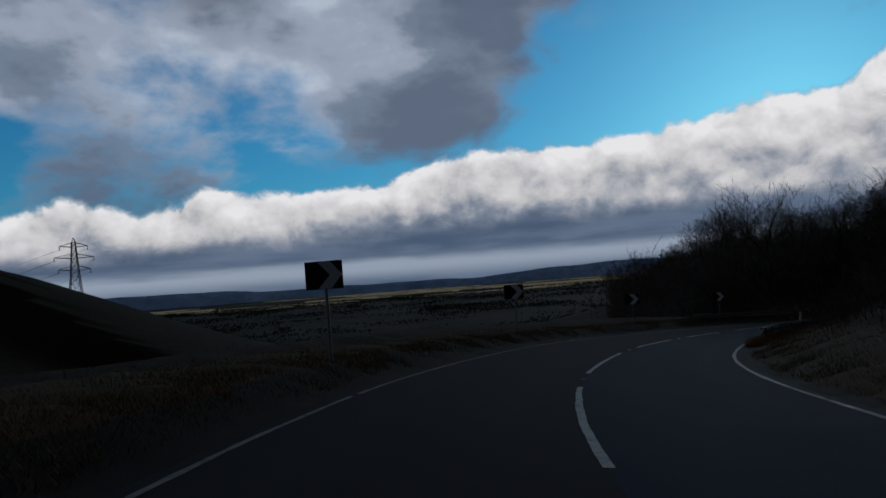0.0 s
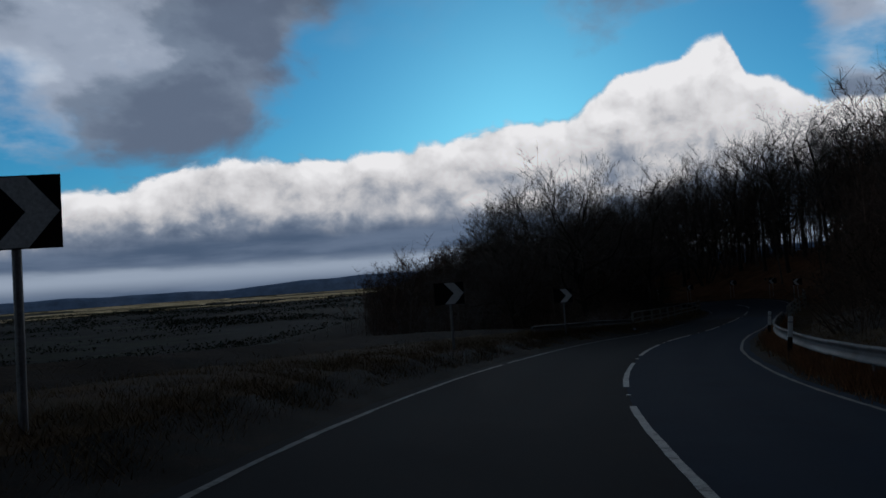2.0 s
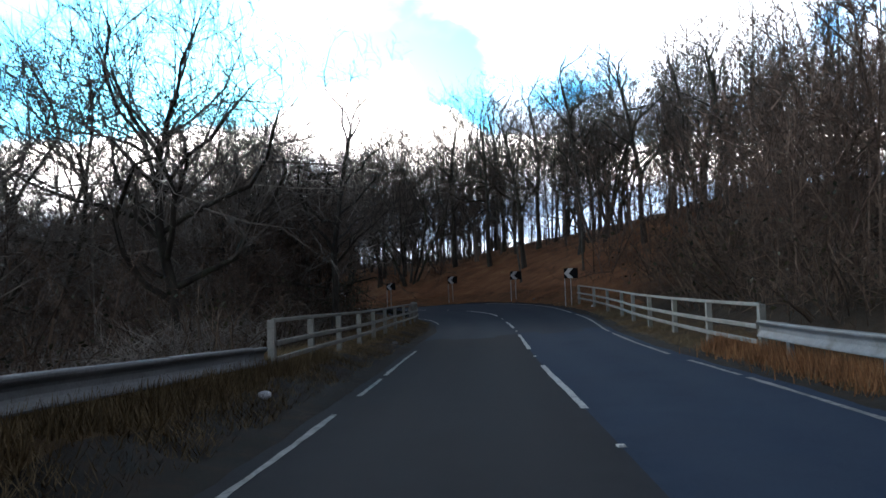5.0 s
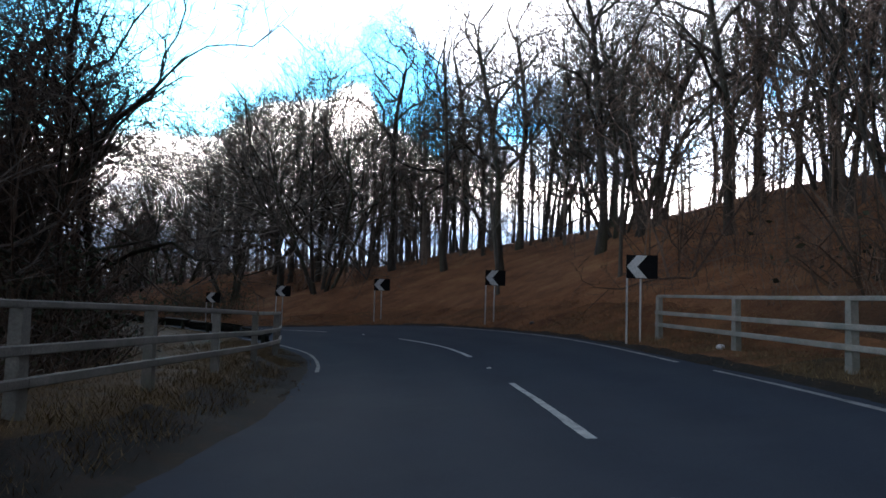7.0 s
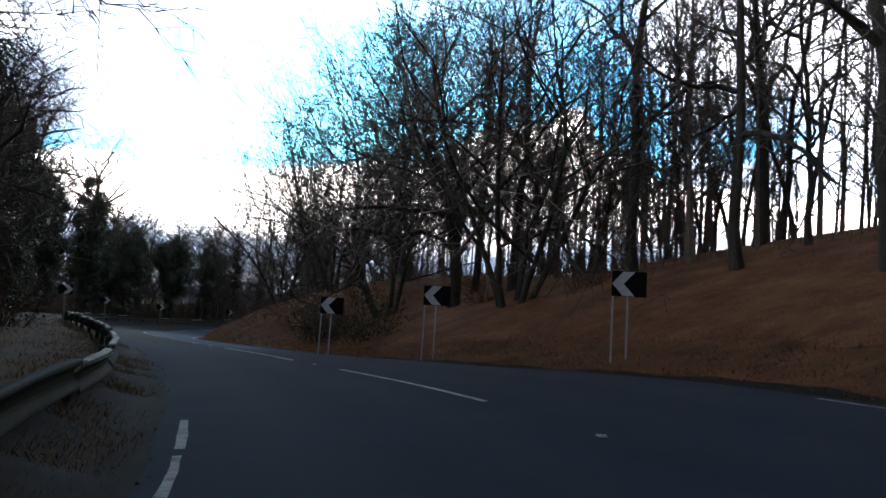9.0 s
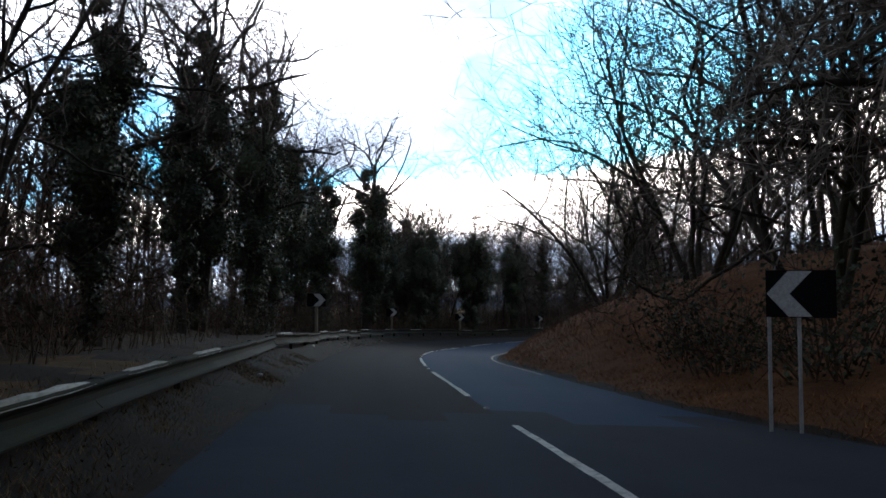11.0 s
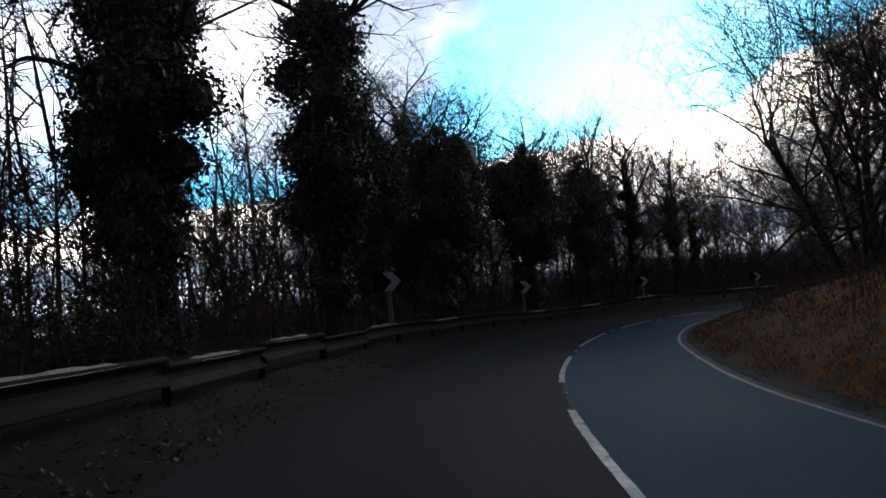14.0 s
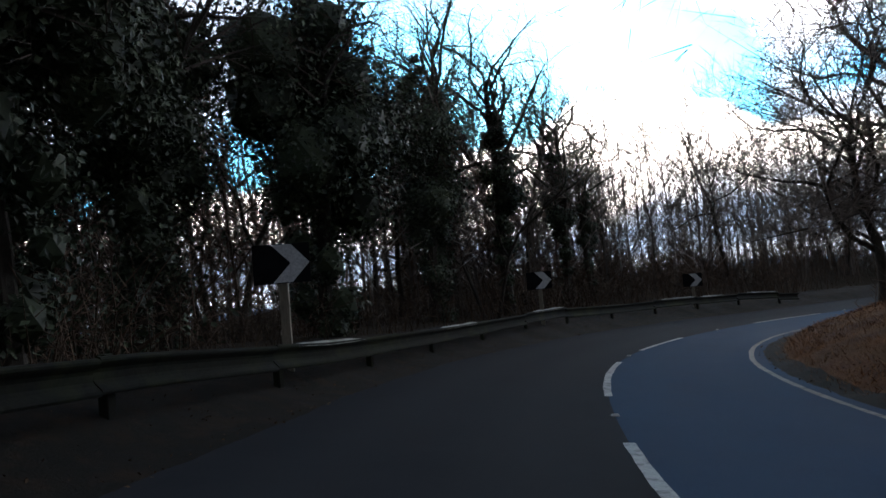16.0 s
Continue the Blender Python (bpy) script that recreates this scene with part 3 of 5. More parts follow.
road = tagged(new("road", road_mesh),
              "two-lane asphalt road with a greyer and a bluer lane", "road", kind="structure")

left_cols = [lambda s: along(EDGE_L, s) - 5.4] + [lambda s, d=d: along(EDGE_L, s) - d for d in (4.2, 3.4, 2.6, 1.9, 1.3, 0.75)] + [lambda s: along(EDGE_L, s) - 0.12]
right_cols = [lambda s: along(EDGE_R, s) + 0.12] + [lambda s, d=d: along(EDGE_R, s) + d for d in (0.6, 1.2, 1.8, 2.4, 3.4)]


def rough_verge(me, size, keep):
    """Tussocky relief, except on the column that meets the road."""
    n = len(me.vertices)
    co = np.empty(n * 3)
    me.vertices.foreach_get("co", co)
    co = co.reshape(-1, 3)
    for i in range(n):
        if i % keep[1] != keep[0]:
            p = Vector(co[i])
            co[i, 2] += size * (noise.noise(p * 0.9) + 0.6 * noise.noise(p * 2.7))
        else:
            co[i, 2] -= 0.02
    me.vertices.foreach_set("co", co.ravel())
    me.update()


me = strip("verge", SS, left_cols, ["verge"] * 5 + ["gutter"] * 2, 0.0)
rough_verge(me, 0.10, (7, 8))
for poly in me.polygons:
    if -58 + 0.5 * (poly.index // 7) > 138 + 3 * math.sin(poly.index):
        poly.material_index = 1
tagged(new("verge", me), "rough dead-grass roadside verge with dark muddy gutter", "verge", kind="structure")
me = strip("verge", SS, right_cols, ["gutter"] + ["verge"] * 4, 0.0)
rough_verge(me, 0.08, (0, 6))
me.materials.append(M["bank_turf"])
for poly in me.polygons:
    if poly.index % 5 and -58 + 0.5 * (poly.index // 5) > 100:
        poly.material_index = 2
tagged(new("verge", me), "brown grassy verge below the bank", "verge", kind="structure")


def marking(name, s0, s1, centre, width, mat, label, step=0.2, worn=0.012, seed=0):
    ss = np.linspace(s0, s1, max(2, int((s1 - s0) / step) + 1))
    w1, w2 = wobble(ss * 1.3, seed, worn), wobble(ss * 1.3, seed + 9, worn)
    cols = [lambda s: centre(s) - width / 2 + w1, lambda s: centre(s) + width / 2 + w2]
    return tagged(new(name, strip(name, ss, cols, [mat], 0.006)), label, "road marking", kind="structure")


centre_line = lambda s: along(MID, s)
# dashes of the warning line
DASHES = [(-38, -31), (-27, -20), (-16, -9), (-5, 2), (6.5, 13.9), (17.1, 25.6), (29.5, 37), (40, 46.5), (49.7, 56.9), (59.8, 67.1), (72.2, 78.8), (83.9, 91), (95.6, 100.6), (106, 113.2), (118.8, 125), (128.6, 136.2), (140.3, 147.6), (150.8, 157.4), (161.9, 168.9), (172.7, 179.5), (183.4, 189.9), (193.2, 198.4), (201.4, 205.9), (213, 219), (224, 230)]
for k, (a, b) in enumerate(DASHES):
    marking("centre_dash", a, b, centre_line, 0.105, "paint", "worn white centre line dash", seed=k + 40)
# edge lines, broken where they have worn away
for k, (a, b) in enumerate([(-55, 12), (12.4, 45), (45.5, 72.4), (74.5, 77.5), (78.2, 86), (104.5, 116), (116.3, 118)]):
    marking("edge_line", a, b, lambda s: along(EDGE_L, s) + 0.02, 0.08, "edge_paint", "worn white edge line by the verge", seed=k + 90, worn=0.016)
for k, (a, b) in enumerate([(-55, 30), (30.2, 75), (75.4, 78.4), (80, 88.5), (89.2, 101), (102.5, 118), (128, 134), (150, 215)]):
    marking("edge_line", a, b, lambda s: along(EDGE_R, s) - 0.05, 0.10, "edge_paint", "worn white edge line by the bank", seed=k + 120, worn=0.016)


# ---- small builders ----
def part(name, bm, mat, parent, label="", smooth=False):
    me = bpy.data.meshes.new(name)
    bm.to_mesh(me)
    bm.free()
    if smooth:
        me.polygons.foreach_set("use_smooth", [True] * len(me.polygons))
    me.materials.append(M[mat])
    ob = new(name, me)
    ob.parent = parent
    return tagged(ob, label) if label else ob


def box(bm, sx, sy, sz, m=Matrix(), bevel=0.0, taper=1.0):
    """A box with its base's middle at the origin of m; taper: top size over base size."""
    got = bmesh.ops.create_cube(bm, size=1.0)["verts"]
    for v in got:
        k = taper if v.co.z > 0 else 1.0
        v.co = Vector((v.co.x * sx * k, v.co.y * sy * k, (v.co.z + 0.5) * sz))
    if bevel:
        edges = list({e for v in got for e in v.link_edges})
        got = bmesh.ops.bevel(bm, geom=edges, offset=bevel, segments=1, affect="EDGES")["verts"]
    bmesh.ops.transform(bm, matrix=m, verts=list({v for v in got}))
    return bm


def rod(bm, a, b, r0, r1=None, sides=8, caps=True):
    a, b = Vector(a), Vector(b)
    got = bmesh.ops.create_cone(bm, cap_ends=caps, segments=sides, radius1=r0, radius2=r0 if r1 is None else r1, depth=(b - a).length)["verts"]
    m = Matrix.Translation((a + b) / 2) @ (b - a).to_track_quat("Z", "Y").to_matrix().to_4x4()
    bmesh.ops.transform(bm, matrix=m, verts=got)
    return bm


def prism(bm, outline, y0, y1):
    """An outline in x and z, pulled out along y."""
    lo = [bm.verts.new((x, y0, z)) for x, z in outline]
    hi = [bm.verts.new((x, y1, z)) for x, z in outline]
    n = len(outline)
    bm.faces.new(lo)
    bm.faces.new(hi[::-1])
    for i in range(n):
        bm.faces.new((lo[i], hi[i], hi[(i + 1) % n], lo[(i + 1) % n]))
    bmesh.ops.recalc_face_normals(bm, faces=bm.faces)
    return bm


def thing(name, label, category, m, group="", kind=""):
    ob = new(name)
    ob.empty_display_size = 0.2
    ob.matrix_world = m
    return tagged(ob, label, category, group, kind)


# ---- chevron signs ----
def chevron_sign(name, label, way, posts, post_mat, post_w, round_post, tall, group, board=(0.83, 0.61)):
    """way: 1 points to local +x, -1 to -x. The board faces local -y. tall: height of the board's middle."""
    w, h = board
    root = thing(name, label, "road sign", Matrix(), group)
    z0 = tall - h / 2
    bm = bmesh.new()
    box(bm, w, 0.012, h, Matrix.Translation((0, 0, z0)), 0.003)
    plate = part("board", bm, "black", root, "black sign plate")
    bm = bmesh.new()
    e = 0.5 * h - 0.012
    x_tip, x_in, x_a, x_b = 0.5 * w - 0.01, 0.16 * w, -0.16 * w, 0.18 * w
    pts = [(x_a, e), (x_b, e), (x_tip, 0), (x_b, -e), (x_a, -e), (x_in, 0)]
    pts = [(way * x, z + tall) for x, z in pts]
    lo = [bm.verts.new((x, -0.0105, z)) for x, z in pts]
    hi = [bm.verts.new((x, -0.0062, z)) for x, z in pts]
    for ring, flip in ((lo, 1), (hi, -1)):
        for q in ((0, 1, 2, 5), (5, 2, 3, 4)):
            bm.faces.new([ring[i] for i in q][::flip])
    for i in range(6):
        bm.faces.new((lo[i], hi[i], hi[(i + 1) % 6], lo[(i + 1) % 6]))
    bmesh.ops.recalc_face_normals(bm, faces=bm.faces)
    part("chevron", bm, "white", plate, "pale reflective chevron")
    bm = bmesh.new()
    for dz in (0.14, h - 0.18):
        box(bm, w * 0.92, 0.022, 0.04, Matrix.Translation((0, 0.018, z0 + dz)))
    part("rail", bm, "sign_back", root)
    for x in posts:
        bm = bmesh.new()
        yy = 0.03 + post_w / 2
        if round_post:
            rod(bm, (x * w, yy, -0.7), (x * w, yy, tall + h * 0.42), post_w / 2, sides=10)
        else:
            box(bm, post_w, post_w, tall + h * 0.42 + 0.7, Matrix.Translation((x * w, yy, -0.7)), 0.006)
        part("post", bm, post_mat, root)
    return root


def put_sign(root, s, u, face, lean=0.0, first=False, dz=0.0):
    """face: degrees by which the board is turned from square to the road."""
    p = place(s, u)
    m = pose(p.x, p.y, p.z + dz, 0, lean, heading(s) + face)
    if first:
        root.matrix_world = m
        return root
    return copy_thing(root, m)


bend = chevron_sign("chevron_sign", "black chevron sign with pale right-pointing arrow on grey post", 1, (0.02,), "post_grey", 0.076, True, 1.76, "right-hand bend signs")
put_sign(bend, 15.5, -4.34, 6, 0, True, 0.07)
put_sign(bend, 31.5, -3.95, 12, 0.4, False, 0.01)
put_sign(bend, 46.0, -3.66, 14, -0.5, False, -0.24)
put_sign(bend, 59.5, -3.35, 12, 0.3, False, -0.02)
hair = chevron_sign("chevron_sign", "black chevron sign with white left-pointing arrow on two slim posts", -1, (-0.45, -0.02), "post_white", 0.05, True, 1.72, "left-hand bend signs")
put_sign(hair, 106.5, 6.93, -10, 0, True, 0.16)
put_sign(hair, 115.5, 8.20, -18, 0.3, False, 0.0)
put_sign(hair, 124.75, 8.77, -24, -0.3, False, 0.08)
put_sign(hair, 130.8, 6.55, -26, 0.2, False, 0.25)
put_sign(hair, 136.0, 5.10, -24, 0.4, False, 0.06)
wood_sign = chevron_sign("chevron_sign", "black chevron sign with pale right-pointing arrow on timber post", 1, (0.0,), "timber_post", 0.13, False, 1.85, "woodland bend signs", (0.8, 0.56))
put_sign(wood_sign, 159.75, -3.58, 6, 0, True, -0.17)
put_sign(wood_sign, 180.0, -3.95, 12, -0.5, False, -0.23)
put_sign(wood_sign, 193.5, -2.85, 14, 0.5, False, -0.30)
put_sign(wood_sign, 207.5, -1.64, 18, 0.0, False, -0.48)
put_sign(wood_sign, 218.5, 0.38, 22, 0.4, False, -0.69)


# ---- steel crash barrier ----
BEAM = [(0.052, -0.158), (0.078, -0.152), (0.086, -0.132), (0.078, -0.108), (0.030, -0.062), (0.012, -0.030), (0.010, 0.030), (0.022, 0.060), (0.066, 0.092), (0.084, 0.112),
        (0.087, 0.134), (0.078, 0.152), (0.050, 0.160), (0.000, 0.160)]


def barrier(label, knots, side, mat, seed, sag=0.02, part_len=3.2, lit_crust=0.0, lit_crust_span=(0, 300)):
    """knots: s, offset, height of the beam's middle over the ground. side: +1 when the road lies to its right."""
    a = np.array(knots, float)
    root = thing("crash_barrier", label, "crash barrier", Matrix())
    rng = np.random.default_rng(seed)
    s = a[0, 0]
    while s < a[-1, 0] - 0.1:
        e = min(s + part_len, a[-1, 0])
        ss = np.linspace(s, e, 7)
        uu = np.interp(ss, a[:, 0], a[:, 1])
        base = ground(ss, uu)
        zz = base[:, 2] + np.interp(ss, a[:, 0], a[:, 2]) + rng.uniform(-sag, sag)
        _, side_v, _ = at_s(ss)
        verts = []
        for k in range(len(ss)):
            for o, dz in BEAM:
                verts.append((base[k, 0] + side_v[k, 0] * side * o, base[k, 1] + side_v[k, 1] * side * o, zz[k] + dz))
            for o, dz in BEAM[::-1]:
                verts.append((base[k, 0] + side_v[k, 0] * side * (o - 0.012), base[k, 1] + side_v[k, 1] * side * (o - 0.012), zz[k] + dz))
        n = len(BEAM) * 2
        faces = []
        for k in range(len(ss) - 1):
            for i in range(n):
                j = (i + 1) % n
                faces.append((k * n + i, k * n + j, (k + 1) * n + j, (k + 1) * n + i))
        h = len(BEAM)
        for k in (0, len(ss) - 1):
            for i in range(h - 1):
                q = (k * n + i, k * n + i + 1, k * n + n - 2 - i, k * n + n - 1 - i)
                faces.append(q if k else q[::-1])
        me = mesh_from("beam", verts, faces)
        bmx = bmesh.new()
        bmx.from_mesh(me)
        bmesh.ops.recalc_face_normals(bmx, faces=bmx.faces)
        bmx.to_mesh(me)
        bmx.free()
        me.materials.append(M[mat])
        ob = new("beam", me)
        ob.parent = root
        if rng.random() < lit_crust and lit_crust_span[0] < s < lit_crust_span[1]:
            # pale growth along the top edge, the light on the lip painted in with it
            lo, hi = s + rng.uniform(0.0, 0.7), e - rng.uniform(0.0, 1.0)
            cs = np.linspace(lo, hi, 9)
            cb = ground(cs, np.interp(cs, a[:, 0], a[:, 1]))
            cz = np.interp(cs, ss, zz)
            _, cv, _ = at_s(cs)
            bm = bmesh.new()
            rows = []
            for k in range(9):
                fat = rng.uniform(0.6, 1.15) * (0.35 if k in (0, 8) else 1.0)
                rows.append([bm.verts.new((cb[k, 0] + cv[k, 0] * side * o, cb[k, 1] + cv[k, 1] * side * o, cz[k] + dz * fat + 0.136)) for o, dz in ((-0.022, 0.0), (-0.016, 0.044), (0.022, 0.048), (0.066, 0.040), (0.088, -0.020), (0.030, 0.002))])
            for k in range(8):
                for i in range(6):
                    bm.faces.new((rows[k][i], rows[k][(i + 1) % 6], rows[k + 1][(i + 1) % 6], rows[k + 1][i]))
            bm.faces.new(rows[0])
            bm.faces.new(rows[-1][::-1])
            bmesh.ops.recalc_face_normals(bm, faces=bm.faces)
            part("lichen_crust", bm, "lit_crust", ob, "pale lichen and painted light along the top edge")
        mid = (s + 0.3)
        p = place(mid, float(np.interp(mid, a[:, 0], a[:, 1])) - side * 0.09)
        hz = float(np.interp(mid, a[:, 0], a[:, 2]))
        bm = bmesh.new()
        m = pose(p.x, p.y, p.z - 0.6, 0, 0, heading(mid))
        box(bm, 0.09, 0.14, hz + 0.72, m, 0.008)
        part("post", bm, mat, root)
        s = e
    return root


barrier("grey steel crash barrier joining the bridge fence", [(55.6, -3.75, 0.23), (62, -3.65, 0.26), (69, -3.6, 0.31), (75.6, -3.45, 0.26)], 1, "steel", 1)
barrier("grey steel crash barrier along the brown verge", [(34, 5.6, 0.5), (48, 5.35, 0.48), (60, 5.25, 0.45), (70, 5.3, 0.48), (77, 5.5, 0.55)], -1, "steel", 2)
barrier("lichen-patched crash barrier on the inside of the bend", [(111.5, -1.95, 0.33), (116, -2.22, 0.30), (120, -2.26, 0.30), (123.5, -2.4, 0.30), (128.5, -2.72, 0.28), (134, -2.88, 0.27), (142, -2.92, 0.28), (147.6, -3.05, 0.30)], 1, "lichen_shade_steel", 3, sag=0.04, lit_crust=1.0, lit_crust_span=(117, 140))
barrier("mossy crash barrier half buried before ivy-clad trees", [(147.6, -3.05, 0.30), (152, -2.95, 0.30), (158, -3.05, 0.30), (170, -3.45, 0.33), (180, -3.65, 0.37), (186, -3.3, 0.44), (190, -2.9, 0.44), (194, -2.45, 0.38), (200, -1.95, 0.34), (208, -1.25, 0.36), (214, -0.2, 0.36), (219, 0.8, 0.36), (226, 2.2, 0.36)], 1, "moss_shade_steel", 4, sag=0.045, lit_crust=0.6)


# ---- post and rail parapet ----
def rail_fence(label, s0, s1, offset, side, posts, tall=0.92, raised=lambda s: 0.0):
    root = thing("rail_fence", label, "fence", Matrix())
    ss = np.linspace(s0, s1, posts)
    tops = []
    for k, s in enumerate(ss):
        p = place(s, offset(s)) + Vector((0, 0, raised(s)))
        bm = bmesh.new()
        m = pose(p.x, p.y, p.z - 0.5, 0, 0, heading(s))
        prof = [(-0.10, 0.0), (0.10, 0.0), (0.075, tall + 0.5), (-0.055, tall + 0.5)]
        prism(bm, prof, -0.06, 0.06)
        bmesh.ops.transform(bm, matrix=m @ Matrix.Rotation(math.pi / 2, 4, "Z"), verts=bm.verts)
        part("post", bm, "parapet", root)
        tops.append(p)
    for k in range(posts - 1):
        a, b = tops[k], tops[k + 1]
        d = (b - a).normalized()
        out = Vector((d.y, -d.x, 0)) * side * 0.085
        for z, hgt in ((tall - 0.03, 0.075), (tall * 0.57, 0.095), (tall * 0.27, 0.095)):
            lo, hi = a + out + Vector((0, 0, z)), b + out + Vector((0, 0, z))
            if z > tall * 0.9:
                lo, hi = lo + Vector((0, 0, 0.02)) - out * 0.6, hi + Vector((0, 0, 0.02)) - out * 0.6
            bm = bmesh.new()
            dd = hi - lo
            m = Matrix.Translation(lo) @ dd.to_track_quat("Y", "Z").to_matrix().to_4x4()
            L = dd.length + 0.01
            bmesh.ops.create_cube(bm, size=1.0)
            for v in bm.verts:
                v.co = Vector((v.co.x * 0.06, (v.co.y + 0.5) * L, v.co.z * hgt))
            bmesh.ops.bevel(bm, geom=list(bm.edges), offset=0.012, segments=1, affect="EDGES")
            bmesh.ops.transform(bm, matrix=m, verts=bm.verts)
            part("rail", bm, "parapet", root)
    return root


rail_fence("weathered three-rail bridge fence beside the verge", 76.0, 111.2, lambda s: float(np.interp(s, [76, 84, 97, 101.5, 105, 109.5, 111.2], [-3.4, -3.35, -3.5, -3.1, -2.66, -1.95, -1.75])), 1, 12, 0.95, lambda s: float(np.interp(s, [76, 80, 88, 98, 105, 110], [-0.08, -0.01, 0.03, 0.07, 0.07, 0.14])))
rail_fence("weathered three-rail bridge fence under the wooded slope", 77.6, 106.3, lambda s: float(np.interp(s, [77.6, 90, 100, 106.3], [5.75, 6.0, 6.5, 7.3])), -1, 9, 1.0, lambda s: float(np.interp(s, [77, 88, 106], [-0.03, 0.05, 0.11])))


# ---- marker post, studs, stones ----
def marker_post(s, u):
    p = place(s, u)
    root = thing("marker_post", "white verge marker post with black foot, leaning by the barrier", "marker post", pose(p.x, p.y, p.z + 0.14, -3, 6, heading(s)))
    bm = bmesh.new()
    box(bm, 0.12, 0.05, 0.82, Matrix.Translation((0, 0, -0.4)), 0.012)
    part("foot", bm, "black", root, "black lower half")
    bm = bmesh.new()
    box(bm, 0.122, 0.052, 0.55, Matrix.Translation((0, 0, 0.42)), 0.012)
    part("top", bm, "white", root, "white upper half")
    bm = bmesh.new()
    box(bm, 0.124, 0.054, 0.05, Matrix.Translation((0, 0, 0.79)), 0.004)
    part("band", bm, "sign_back", root, "grey reflector band")
    return root


marker_post(60.3, 5.0)
marker_post(48.0, 5.05)


def road_stud(p, turn):
    root = thing("road_stud", "small white reflective road stud on the asphalt", "road stud", pose(p.x, p.y, p.z, 0, 0, turn), "road studs")
    bm = bmesh.new()
    box(bm, 0.09, 0.12, 0.015, Matrix(), 0.006, 0.8)
    part("body", bm, "post_white", root)
    bm = bmesh.new()
    box(bm, 0.06, 0.02, 0.010, Matrix.Translation((0, -0.035, 0.014)))
    part("lens", bm, "white", root)
    return root


stud = None
for k in range(len(DASHES) - 1):
    s = (DASHES[k][1] + DASHES[k + 1][0]) / 2
    p = place(s, float(along(MID, s)))
    if stud is None:
        stud = road_stud(p, heading(s))
    else:
        copy_thing(stud, pose(p.x, p.y, p.z, 0, 0, heading(s)))


def pebble(name, label, category, s, u, size, mat, seed):
    rng = np.random.default_rng(seed)
    bm = bmesh.new()
    bmesh.ops.create_icosphere(bm, subdivisions=2, radius=size)
    for v in bm.verts:
        v.co *= 1 + 0.25 * noise.noise(v.co / size * 0.9 + Vector((seed, 0, 0)))
        v.co.z *= 0.7
    me = bpy.data.meshes.new(name)
    bm.to_mesh(me)
    bm.free()
    me.materials.append(M[mat])
    p = place(s, u)
    ob = new(name, me)
    ob.matrix_world = pose(p.x, p.y, p.z + size * 0.35, rng.uniform(-20, 20), 0, rng.uniform(0, 360))
    return tagged(ob, label, category)


pebble("litter", "crumpled white plastic litter on the verge", "litter", 73.0, -2.75, 0.10, "litter_white", 1)
pebble("litter", "white paper scrap on the muddy verge", "litter", 155.0, -2.9, 0.08, "litter_white", 2)
pebble("litter", "pale scrap lying on the offside verge", "litter", 103.5, 7.0, 0.09, "litter_white", 3)
pebble("litter", "pale scrap on the grass below the bank", "litter", 188.5, 5.6, 0.07, "litter_white", 4)
pebble("stone", "grey stone at the foot of the fence", "stone", 88.0, -2.6, 0.12, "stone", 5)
pebble("stone", "grey stone at the road's muddy edge", "stone", 113.0, 7.9, 0.09, "stone", 6)
pebble("litter", "pale crushed can in the gutter", "litter", 20.5, -3.6, 0.06, "litter_white", 7)
pebble("litter", "white scrap in the ditch grass", "litter", 141.5, -2.5, 0.06, "litter_white", 8)


# ---- pylon on the knoll ----
def pylon(x, y, tall):
    z = float(ground_z(np.array([x]), np.array([y]))[0][0])
    root = thing("pylon", "grey lattice electricity pylon on the hill", "pylon", pose(x, y, z - 0.3, 0, 0, 35))
    r = tall * 0.011 * 0.35

    def half(t):
        return tall * (0.078 * (1 - t) ** 1.25 + 0.018)

    levels = [0, 0.13, 0.25, 0.36, 0.46, 0.55, 0.63, 0.71, 0.79, 0.87, 0.94]
    bm = bmesh.new()
    for a, b in zip(levels, levels[1:]):
        for sx, sy in ((1, 1), (1, -1), (-1, -1), (-1, 1)):
            rod(bm, (sx * half(a), sy * half(a), a * tall), (sx * half(b), sy * half(b), b * tall), r * 1.4, sides=4)
    for sx, sy in ((1, 1), (1, -1), (-1, -1), (-1, 1)):
        rod(bm, (sx * half(0.94), sy * half(0.94), 0.94 * tall), (0, 0, tall), r, sides=4)
    part("legs", bm, "lattice", root)
    bm = bmesh.new()
    ring = ((1, 1), (1, -1), (-1, -1), (-1, 1))
    for a, b in zip(levels, levels[1:]):
        for k in range(4):
            (ax, ay), (bx, by) = ring[k], ring[(k + 1) % 4]
            rod(bm, (ax * half(a), ay * half(a), a * tall), (bx * half(b), by * half(b), b * tall), r * 0.7, sides=3)
            rod(bm, (bx * half(a), by * half(a), a * tall), (ax * half(b), ay * half(b), b * tall), r * 0.7, sides=3)
            rod(bm, (ax * half(b), ay * half(b), b * tall), (bx * half(b), by * half(b), b * tall), r * 0.7, sides=3)
    part("bracing", bm, "lattice", root)
    for t, reach in ((0.62, 0.17), (0.76, 0.21), (0.89, 0.15)):
        bm = bmesh.new()
        for sx in (-1, 1):
            tip = (sx * tall * reach, 0, (t + 0.012) * tall)
            for sy in (-1, 1):
                rod(bm, (sx * half(t), sy * half(t), t * tall), tip, r, sides=4)
                rod(bm, (sx * half(t), sy * half(t), (t + 0.05) * tall), tip, r * 0.8, sides=4)
            rod(bm, tip, (tip[0], tip[1], tip[2] - 0.05 * tall), r * 1.2, sides=5)
        part("crossarm", bm, "lattice", root)
    return root, z


